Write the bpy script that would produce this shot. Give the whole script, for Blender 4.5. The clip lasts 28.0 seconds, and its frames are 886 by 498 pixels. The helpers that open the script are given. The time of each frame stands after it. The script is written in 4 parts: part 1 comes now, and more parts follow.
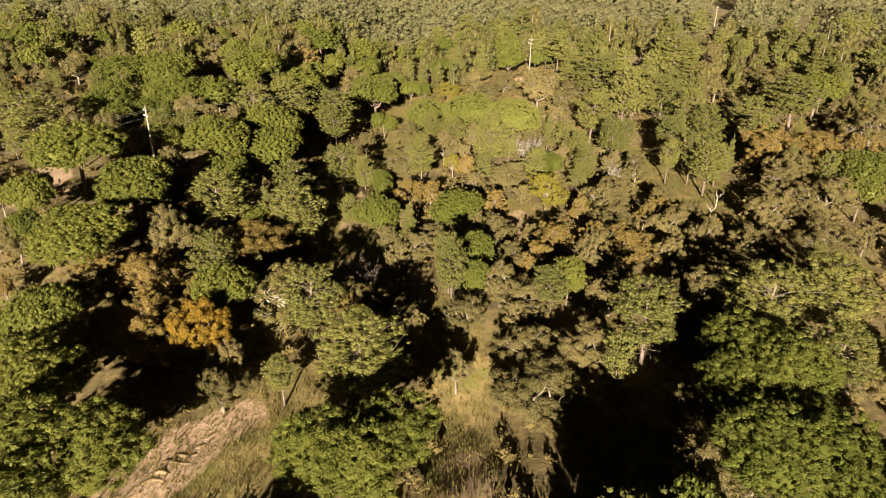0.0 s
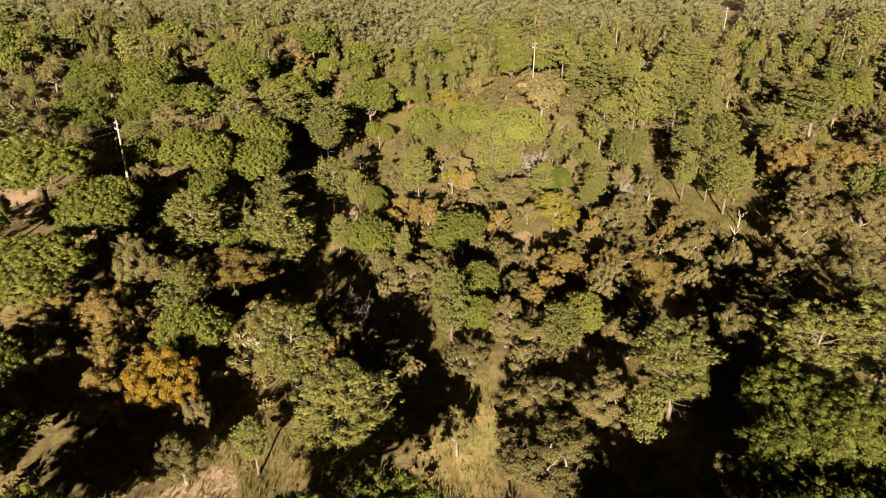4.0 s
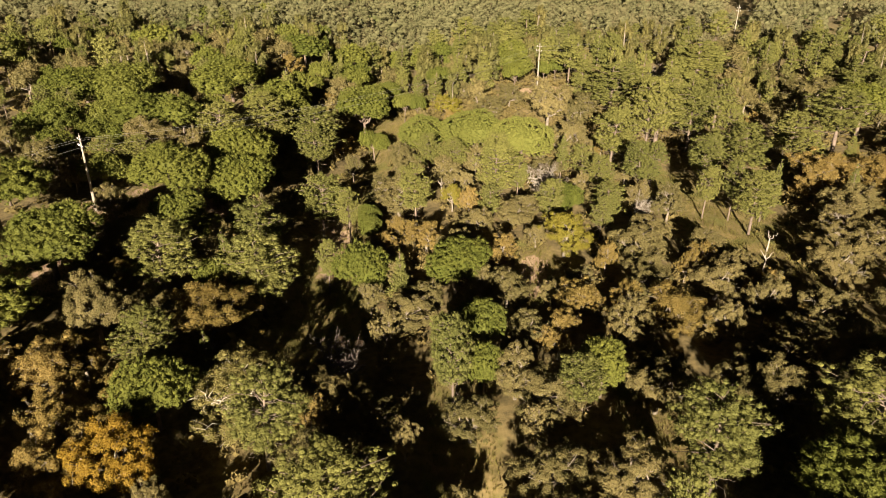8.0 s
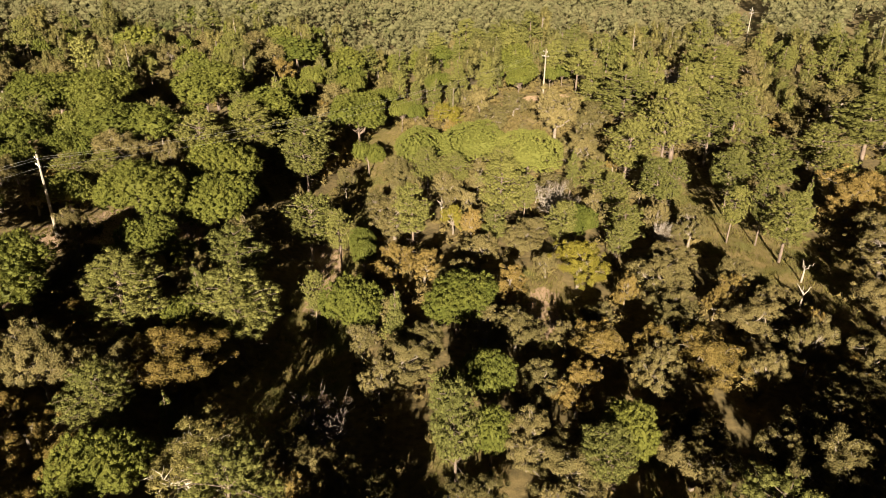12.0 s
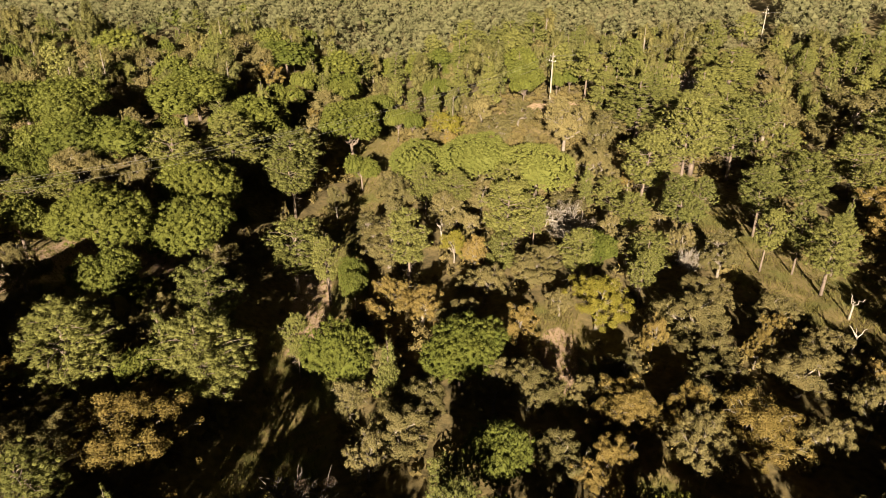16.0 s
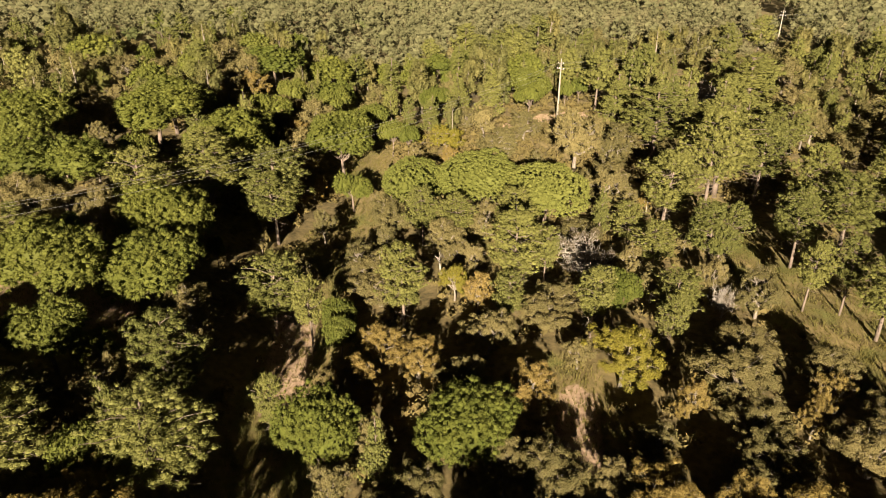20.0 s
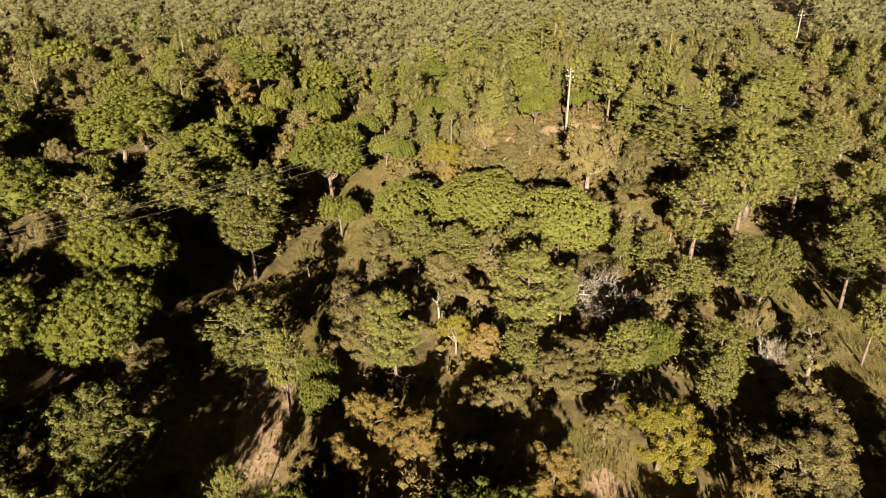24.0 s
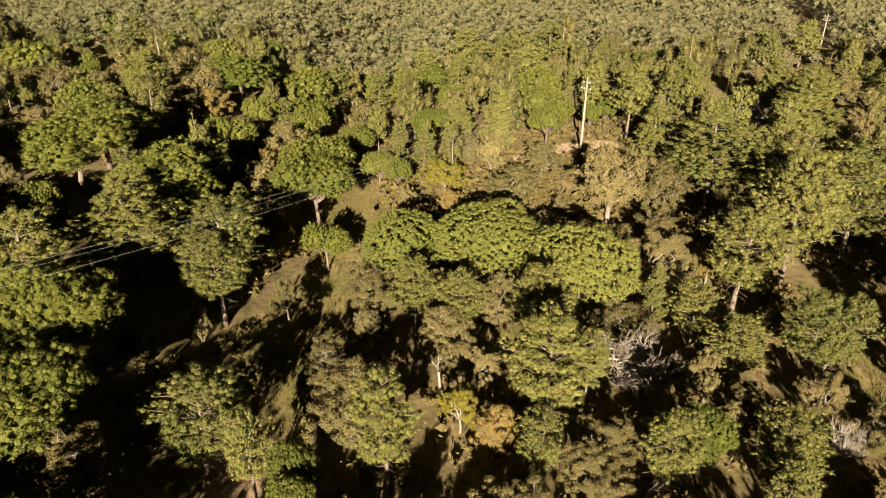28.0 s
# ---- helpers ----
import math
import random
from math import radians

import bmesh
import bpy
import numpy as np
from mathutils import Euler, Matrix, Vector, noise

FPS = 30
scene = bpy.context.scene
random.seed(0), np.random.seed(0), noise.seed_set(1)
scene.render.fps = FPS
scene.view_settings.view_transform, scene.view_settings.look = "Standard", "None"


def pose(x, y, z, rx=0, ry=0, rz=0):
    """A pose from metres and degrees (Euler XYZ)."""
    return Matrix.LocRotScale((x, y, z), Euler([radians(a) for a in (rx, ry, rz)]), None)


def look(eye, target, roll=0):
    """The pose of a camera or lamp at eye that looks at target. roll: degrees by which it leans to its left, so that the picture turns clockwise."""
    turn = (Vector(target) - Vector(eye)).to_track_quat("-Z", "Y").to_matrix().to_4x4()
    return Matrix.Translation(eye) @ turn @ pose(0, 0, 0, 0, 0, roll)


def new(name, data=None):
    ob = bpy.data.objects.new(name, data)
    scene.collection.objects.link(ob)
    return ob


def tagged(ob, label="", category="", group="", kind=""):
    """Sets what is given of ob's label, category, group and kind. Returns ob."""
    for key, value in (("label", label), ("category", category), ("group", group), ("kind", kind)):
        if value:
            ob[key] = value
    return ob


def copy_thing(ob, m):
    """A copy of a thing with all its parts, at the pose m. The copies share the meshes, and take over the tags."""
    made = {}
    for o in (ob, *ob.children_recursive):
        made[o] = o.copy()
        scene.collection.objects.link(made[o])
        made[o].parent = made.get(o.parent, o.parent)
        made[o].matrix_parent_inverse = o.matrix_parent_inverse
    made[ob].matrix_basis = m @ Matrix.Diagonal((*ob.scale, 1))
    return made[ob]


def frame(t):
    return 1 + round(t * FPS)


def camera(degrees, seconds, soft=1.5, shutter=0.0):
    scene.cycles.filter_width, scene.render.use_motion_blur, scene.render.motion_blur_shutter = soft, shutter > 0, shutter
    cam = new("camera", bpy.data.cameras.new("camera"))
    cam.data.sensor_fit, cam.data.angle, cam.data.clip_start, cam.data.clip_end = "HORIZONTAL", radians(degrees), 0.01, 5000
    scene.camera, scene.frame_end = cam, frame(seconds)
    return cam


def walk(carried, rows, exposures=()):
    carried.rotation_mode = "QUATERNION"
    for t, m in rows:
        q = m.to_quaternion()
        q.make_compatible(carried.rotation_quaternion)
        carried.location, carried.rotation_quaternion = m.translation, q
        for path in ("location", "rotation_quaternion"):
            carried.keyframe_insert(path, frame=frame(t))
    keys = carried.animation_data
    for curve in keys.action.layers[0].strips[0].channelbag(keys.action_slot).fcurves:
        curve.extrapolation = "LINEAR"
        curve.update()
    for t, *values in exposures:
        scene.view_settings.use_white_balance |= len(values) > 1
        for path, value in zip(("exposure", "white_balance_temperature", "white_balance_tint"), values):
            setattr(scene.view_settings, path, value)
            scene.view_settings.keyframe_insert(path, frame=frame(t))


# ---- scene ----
cam = camera(66.0, 28.0, soft=0.75)
PATH = [
    (0, (0.865, 4.803, 37.687), (0.843, 6.606, 36.82), 0.6),
    (1, (0.778, 7.288, 37.498), (0.757, 9.09, 36.632), 0.7),
    (2, (0.727, 9.829, 37.299), (0.707, 11.631, 36.432), 0.7),
    (3, (0.716, 12.346, 37.193), (0.696, 14.148, 36.325), 0.7),
    (3.5, (0.757, 13.479, 37.234), (0.736, 15.281, 36.366), 0.6),
    (5.5, (0.584, 18.817, 36.64), (0.568, 20.62, 35.773), 0.6),
    (6, (0.614, 20.084, 36.608), (0.598, 21.886, 35.74), 0.6),
    (7, (0.709, 22.553, 36.525), (0.689, 24.354, 35.657), 0.4),
    (8, (0.546, 25.173, 36.348), (0.529, 26.974, 35.478), 0.4),
    (9, (0.475, 27.767, 36.078), (0.459, 29.569, 35.21), 0.5),
    (10, (0.385, 30.292, 36.062), (0.369, 32.093, 35.192), 0.4),
    (11, (0.365, 32.973, 35.902), (0.349, 34.773, 35.031), 0.5),
    (12, (0.186, 35.305, 35.85), (0.174, 37.105, 34.978), 0.6),
    (12.5, (0.102, 36.568, 35.763), (0.091, 38.368, 34.891), 0.6),
    (14.5, (-0.157, 42.367, 35.001), (-0.164, 44.168, 34.131), 0.6),
    (15, (-0.136, 43.582, 34.969), (-0.143, 45.383, 34.1), 0.5),
    (16, (-0.064, 46.271, 34.936), (-0.073, 48.071, 34.063), 0.4),
    (17, (-0.121, 49.041, 34.722), (-0.129, 50.841, 33.85), 0.4),
    (18, (-0.052, 51.862, 34.433), (-0.061, 53.662, 33.562), 0.3),
    (19, (0.036, 54.789, 34.231), (0.026, 56.589, 33.36), 0.1),
    (20, (-0.142, 57.617, 33.933), (-0.148, 59.418, 33.064), 0.3),
    (21, (-0.126, 60.669, 33.703), (-0.131, 62.469, 32.832), 0.2),
    (21.5, (-0.055, 62.263, 33.679), (-0.06, 64.062, 32.806), -0.0),
    (23.5, (-0.258, 68.142, 33.228), (-0.259, 69.941, 32.355), 0.1),
    (24, (-0.321, 69.609, 33.145), (-0.32, 71.409, 32.273), 0.1),
    (25, (-0.382, 72.997, 32.795), (-0.379, 74.797, 31.923), 0.3),
    (26, (-0.498, 76.216, 32.614), (-0.493, 78.016, 31.741), 0.4),
    (27, (-0.603, 79.395, 32.391), (-0.596, 81.194, 31.517), 0.6),
    (28, (-0.828, 82.374, 32.219), (-0.816, 84.172, 31.345), 0.6),
]
walk(cam, [(t, look(eye, target, roll)) for t, eye, target, roll in PATH], [(0, 1.86), (28, 1.86)])

# ---- light ----
SUN_ELEV, SUN_TURN = radians(16.6), radians(5.2)
world = bpy.data.worlds.new("sky")
scene.world = world
world.use_nodes = True
wn = world.node_tree.nodes
sky = wn.new("ShaderNodeTexSky")
sky.sky_type, sky.sun_disc = "NISHITA", False
sky.air_density, sky.dust_density, sky.altitude = 0.1, 0.05, 6000
sky.sun_elevation, sky.sun_rotation = SUN_ELEV, math.pi + SUN_TURN
wn["Background"].inputs["Strength"].default_value = 0.0045
world.node_tree.links.new(sky.outputs[0], wn["Background"].inputs["Color"])
sun = new("sun", bpy.data.lights.new("sun", "SUN"))
sun.data.energy, sun.data.angle, sun.data.color = 5.0, radians(0.5), (1.0, 0.83, 0.635)
sun.matrix_world = look((-60 * math.sin(SUN_TURN), -60 * math.cos(SUN_TURN), 60 * math.tan(SUN_ELEV)), (0, 0, 0))


# ---- materials ----
def leaf_material(name, a, b, own=True, rough=0.55, through_light=0.2, patch=0.5):
    """Foliage between two colours: a tone for each tree, patches within the crown, each leaf a little different."""
    m = bpy.data.materials.new(name)
    m.use_nodes = True
    n, k = m.node_tree.nodes, m.node_tree.links
    bsdf = n["Principled BSDF"]
    tone = n.new("ShaderNodeObjectInfo")
    geo = n.new("ShaderNodeNewGeometry")
    big = n.new("ShaderNodeTexNoise")
    big.inputs["Scale"].default_value = patch
    big.inputs["Detail"].default_value = 3
    if own:
        coord = n.new("ShaderNodeTexCoord")
        k.new(coord.outputs["Object"], big.inputs["Vector"])
    else:
        k.new(geo.outputs["Position"], big.inputs["Vector"])
    add = n.new("ShaderNodeMath")
    add.operation = "MULTIPLY_ADD"
    k.new(big.outputs["Fac"], add.inputs[0])
    add.inputs[1].default_value = 1.3
    sub = n.new("ShaderNodeMath")
    sub.operation = "MULTIPLY_ADD"
    k.new(tone.outputs["Random"], sub.inputs[0])
    sub.inputs[1].default_value, sub.inputs[2].default_value = (0.7, -0.5) if own else (0.0, -0.15)
    k.new(sub.outputs[0], add.inputs[2])
    mix = n.new("ShaderNodeMix")
    mix.data_type = "RGBA"
    mix.inputs[6].default_value, mix.inputs[7].default_value = (*a, 1), (*b, 1)
    k.new(add.outputs[0], mix.inputs[0])
    each = n.new("ShaderNodeMapRange")
    each.inputs["To Min"].default_value, each.inputs["To Max"].default_value = (0.84, 1.16) if own else (0.86, 1.14)
    k.new(geo.outputs["Random Per Island"], each.inputs["Value"])
    hsv = n.new("ShaderNodeHueSaturation")
    k.new(mix.outputs[2], hsv.inputs["Color"])
    k.new(each.outputs[0], hsv.inputs["Value"])
    k.new(hsv.outputs[0], bsdf.inputs["Base Color"])
    bsdf.inputs["Roughness"].default_value = rough
    bsdf.inputs["Specular IOR Level"].default_value = 0.1
    lit = n.new("ShaderNodeBsdfTranslucent")
    k.new(hsv.outputs[0], lit.inputs["Color"])
    both = n.new("ShaderNodeMixShader")
    both.inputs[0].default_value = through_light
    k.new(bsdf.outputs[0], both.inputs[1])
    k.new(lit.outputs[0], both.inputs[2])
    k.new(both.outputs[0], n["Material Output"].inputs["Surface"])
    return m


def rough_material(name, a, b, scale=3.0, rough=0.85, bump=0.3, stretch=(1, 1, 1), metal=0.0):
    """A matt surface between two colours, with coarse and fine grain and relief."""
    m = bpy.data.materials.new(name)
    m.use_nodes = True
    n, k = m.node_tree.nodes, m.node_tree.links
    bsdf = n["Principled BSDF"]
    coord = n.new("ShaderNodeTexCoord")
    size = n.new("ShaderNodeMapping")
    size.inputs["Scale"].default_value = stretch
    k.new(coord.outputs["Object"], size.inputs["Vector"])
    coarse, fine = n.new("ShaderNodeTexNoise"), n.new("ShaderNodeTexNoise")
    for tex, sc in ((coarse, scale), (fine, scale * 7)):
        tex.inputs["Scale"].default_value, tex.inputs["Detail"].default_value = sc, 5
        k.new(size.outputs[0], tex.inputs["Vector"])
    mean = n.new("ShaderNodeMath")
    mean.operation = "ADD"
    k.new(coarse.outputs["Fac"], mean.inputs[0])
    k.new(fine.outputs["Fac"], mean.inputs[1])
    ramp = n.new("ShaderNodeMapRange")
    ramp.inputs["From Min"].default_value, ramp.inputs["From Max"].default_value = 0.7, 1.3
    k.new(mean.outputs[0], ramp.inputs["Value"])
    mix = n.new("ShaderNodeMix")
    mix.data_type = "RGBA"
    mix.inputs[6].default_value, mix.inputs[7].default_value = (*a, 1), (*b, 1)
    k.new(ramp.outputs[0], mix.inputs[0])
    k.new(mix.outputs[2], bsdf.inputs["Base Color"])
    relief = n.new("ShaderNodeBump")
    relief.inputs["Strength"].default_value = bump
    k.new(mean.outputs[0], relief.inputs["Height"])
    k.new(relief.outputs[0], bsdf.inputs["Normal"])
    bsdf.inputs["Roughness"].default_value, bsdf.inputs["Metallic"].default_value = rough, metal
    return m


LEAF = {
    "stone_pine": leaf_material("stone_pine_needles", (0.072, 0.088, 0.017), (0.14, 0.146, 0.03)),
    "umbrella_pine": leaf_material("umbrella_pine_needles", (0.128, 0.142, 0.032), (0.178, 0.184, 0.045)),
    "maritime_pine": leaf_material("maritime_pine_needles", (0.094, 0.101, 0.028), (0.17, 0.168, 0.047)),
    "cork_oak": leaf_material("cork_oak_leaves", (0.108, 0.098, 0.037), (0.205, 0.17, 0.07)),
    "brown_oak": leaf_material("brown_oak_leaves", (0.15, 0.115, 0.032), (0.25, 0.182, 0.06)),
    "orange_oak": leaf_material("orange_oak_leaves", (0.185, 0.125, 0.018), (0.275, 0.168, 0.024)),
    "yellow_oak": leaf_material("yellow_oak_leaves", (0.13, 0.122, 0.02), (0.215, 0.185, 0.03)),
    "birch": leaf_material("birch_leaves", (0.13, 0.118, 0.038), (0.21, 0.178, 0.062)),
    "slender_tree": leaf_material("slender_tree_leaves", (0.10, 0.105, 0.035), (0.17, 0.15, 0.052)),
    "bare_tree": leaf_material("last_brown_leaves", (0.12, 0.085, 0.06), (0.18, 0.13, 0.09)),
    "dead_tree": leaf_material("withered_leaves", (0.13, 0.105, 0.07), (0.2, 0.165, 0.115)),
}
BARK_PINE = rough_material("pine_bark", (0.085, 0.065, 0.05), (0.22, 0.17, 0.13), 4, stretch=(1, 1, 0.35))
BARK_OAK = rough_material("oak_bark", (0.11, 0.09, 0.068), (0.29, 0.25, 0.195), 3, stretch=(1, 1, 0.4))
BARK_BIRCH = rough_material("birch_bark", (0.25, 0.22, 0.17), (0.46, 0.42, 0.34), 4, stretch=(1, 1, 0.4))
BARK_GREY = rough_material("grey_twigs", (0.12, 0.095, 0.085), (0.26, 0.22, 0.19), 4, stretch=(1, 1, 0.4))
BARK_DEAD = rough_material("bare_wood", (0.2, 0.175, 0.14), (0.38, 0.34, 0.28), 4, stretch=(1, 1, 0.4))
CONCRETE = rough_material("pole_concrete", (0.22, 0.195, 0.15), (0.33, 0.295, 0.235), 2, stretch=(1, 1, 0.3), bump=0.1)
STEEL = rough_material("galvanised_steel", (0.30, 0.30, 0.30), (0.45, 0.45, 0.44), 8, 0.5, 0.05, metal=0.7)
CERAMIC = rough_material("white_ceramic", (0.70, 0.70, 0.68), (0.80, 0.80, 0.78), 8, 0.25, 0.0)
CABLE = rough_material("aluminium_cable", (0.35, 0.34, 0.32), (0.5, 0.49, 0.46), 3, 0.45, 0.0, metal=0.6)


def ground_material():
    """Leaf litter, dry and green grass by patches; sand where the sheet's own mark says so."""
    m = bpy.data.materials.new("forest_floor")
    m.use_nodes = True
    n, k = m.node_tree.nodes, m.node_tree.links
    bsdf = n["Principled BSDF"]
    geo = n.new("ShaderNodeNewGeometry")

    def tex(scale, detail=6, rough=0.6):
        t = n.new("ShaderNodeTexNoise")
        t.inputs["Scale"].default_value, t.inputs["Detail"].default_value, t.inputs["Roughness"].default_value = scale, detail, rough
        k.new(geo.outputs["Position"], t.inputs["Vector"])
        return t.outputs["Fac"]

    def ranged(v, lo, hi):
        r = n.new("ShaderNodeMapRange")
        r.inputs["From Min"].default_value, r.inputs["From Max"].default_value = lo, hi
        k.new(v, r.inputs["Value"])
        return r.outputs[0]

    def mixed(f, a, b):
        x = n.new("ShaderNodeMix")
        x.data_type = "RGBA"
        k.new(f, x.inputs[0])
        for slot, c in ((6, a), (7, b)):
            if isinstance(c, tuple):
                x.inputs[slot].default_value = (*c, 1)
            else:
                k.new(c, x.inputs[slot])
        return x.outputs[2]

    def mark(name):
        a = n.new("ShaderNodeAttribute")
        a.attribute_name = name
        return a.outputs["Fac"]

    def plus(v, w, gain):
        a = n.new("ShaderNodeMath")
        a.operation = "MULTIPLY_ADD"
        k.new(v, a.inputs[0])
        a.inputs[1].default_value = gain
        k.new(w, a.inputs[2])
        return a.outputs[0]

    fine = tex(9.0)
    litter = mixed(ranged(tex(1.3), 0.35, 0.65), (0.10, 0.08, 0.03), (0.23, 0.175, 0.07))
    dry = mixed(ranged(tex(0.8), 0.35, 0.65), (0.15, 0.12, 0.04), (0.29, 0.22, 0.09))
    green = mixed(ranged(fine, 0.35, 0.65), (0.10, 0.115, 0.025), (0.22, 0.20, 0.05))
    grass = mixed(ranged(tex(0.16), 0.5, 0.62), dry, green)
    earth = mixed(ranged(plus(tex(0.5), mark("grass"), 0.9), 0.5, 0.95), litter, grass)
    sand = mixed(ranged(tex(2.2), 0.3, 0.7), (0.33, 0.22, 0.14), (0.52, 0.38, 0.26))
    top = mixed(ranged(plus(tex(0.7), mark("sand"), 0.8), 0.75, 1.0), earth, sand)
    k.new(top, bsdf.inputs["Base Color"])
    bsdf.inputs["Roughness"].default_value = 0.95
    relief = n.new("ShaderNodeBump")
    relief.inputs["Strength"].default_value, relief.inputs["Distance"].default_value = 0.6, 0.15
    k.new(plus(fine, tex(1.6), 0.6), relief.inputs["Height"])
    k.new(relief.outputs[0], bsdf.inputs["Normal"])
    return m


# ---- the lie of the land ----
def step(a):
    a = np.clip(a, 0, 1)
    return a * a * (3 - 2 * a)


def land(x, y):
    """Height of the ground: a shallow gully, a bank on its far side, a sandy knoll, then a gentle rise."""
    x, y = np.asarray(x, float), np.asarray(y, float)
    z = -5.6 + 5.6 * step((-x - 27) / 18) * step((y - 45) / 40)
    z = z - 4.2 * np.exp(-(((x + 17) / 9) ** 2)) * step((y - 72) / 25)
    z = z - 2.5 * np.exp(-((x - 2) ** 2 / 90 + (y - 59) ** 2 / 90))
    z = z + 7.6 * np.exp(-(((x - 24) / 30) ** 2) - ((y - 188) / 30) ** 2)
    z = z + 7 * step((y - 175) / 90) * (0.35 + 0.65 * step((x + 20) / 50))
    return z + 0.18 * np.sin(x * 0.9 + 1.3 * np.sin(y * 0.31)) * np.sin(y * 0.7 + x * 0.2)


def near_line(x, y, x0, y0, x1, y1, r):
    """1 on a strip round a line, fading to 0 at 1.6 times its half-width."""
    x, y = np.asarray(x, float), np.asarray(y, float)
    dx, dy = x1 - x0, y1 - y0
    u = np.clip(((x - x0) * dx + (y - y0) * dy) / (dx * dx + dy * dy + 1e-6), 0, 1)
    d = np.hypot(x - x0 - u * dx, y - y0 - u * dy)
    return 1 - step((d / r - 0.7) / 0.9)


# open ground: strips of dry grass, and bare sand
GRASS = [(2, 46, 2, 80, 2.6), (23, 56, 18, 88, 2.4), (13, 92, 12, 112, 2.6), (46, 92, 38, 140, 4.0), (53, 108, 46, 132, 3.6), (-13, 170, -15, 196, 3.5),
         (-20, 48, -16, 60, 4.0), (-15, 76, -17, 150, 3.6), (6, 128, 5, 150, 1.8), (-15, 150, -10, 172, 3.0), (97, 268, 126, 338, 5.0), (124, 246, 152, 298, 5.0), (78, 308, 95, 374, 4.5)]
SAND = [(-26.5, 44, -22.5, 53, 2.7), (-22.5, 53, -19, 57, 2.0), (-52, 108, -38, 120, 4.0), (-58, 84, -46, 92, 4.0), (-66, 110, -60, 98, 3.5), (13, 179, 24, 180, 2.6), (2, 44, 3, 52, 2.2),
        (-16, 112, -18, 128, 2.0), (44, 200, 62, 218, 3.0), (11, 100, 12, 108, 1.6)]


def openness(x, y):
    v = 0 * np.asarray(x, float)
    for line in GRASS + SAND:
        v = np.maximum(v, near_line(x, y, *line))
    return v


def build_ground():
    def axis(lo, hi, fine, reach):
        mid = np.arange(lo, hi + 0.01, fine)
        out = np.cumsum(np.geomspace(fine * 1.3, reach / 4, 16))
        return np.concatenate((lo - out[::-1], mid, hi + out))
    xs, ys = axis(-80, 80, 1.3, 2400), axis(20, 215, 1.3, 2400)
    xs = np.concatenate((xs[xs < -190], np.arange(-190, -81, 3), xs[(xs >= -80) & (xs <= 80)], np.arange(82, 191, 3), xs[xs > 190]))
    ys = np.concatenate((ys[ys <= 215.1], np.arange(217, 391, 3), ys[ys > 391]))
    X, Y = np.meshgrid(xs, ys)
    Z = land(X, Y)
    co = np.stack((X, Y, Z), -1).reshape(-1, 3)
    w, h = len(xs), len(ys)
    i = (np.arange(h - 1)[:, None] * w + np.arange(w - 1)[None]).ravel()
    faces = np.stack((i, i + 1, i + w + 1, i + w), -1)
    me = bpy.data.meshes.new("ground")
    me.from_pydata(co.tolist(), [], faces.tolist())
    for name, strips in (("grass", GRASS), ("sand", SAND)):
        v = 0 * co[:, 0]
        for line in strips:
            v = np.maximum(v, near_line(co[:, 0], co[:, 1], *line))
        me.attributes.new(name, "FLOAT", "POINT").data.foreach_set("value", v.astype(np.float32))
    me.polygons.foreach_set("use_smooth", np.ones(len(faces), bool))
    me.materials.append(ground_material())
    return tagged(new("ground", me), "rolling woodland floor of litter, dry grass and sand", "ground", kind="structure")


build_ground()


# ---- shapes ----
ICO = bmesh.new()
bmesh.ops.create_icosphere(ICO, subdivisions=1, radius=1)
ICO.verts.ensure_lookup_table()
ICO_V = np.array([v.co[:] for v in ICO.verts])
ICO_F = np.array([[v.index for v in f.verts] for f in ICO.faces])
ICO.free()
OCT_V = np.array(((1, 0, 0), (0, 1, 0), (-1, 0, 0), (0, -1, 0), (0, 0, 1), (0, 0, -1)), float)
OCT_F = np.array(((0, 1, 4), (1, 2, 4), (2, 3, 4), (3, 0, 4), (1, 0, 5), (2, 1, 5), (3, 2, 5), (0, 3, 5)))


def unit(v):
    return v / (np.linalg.norm(v, axis=-1, keepdims=True) + 1e-9)


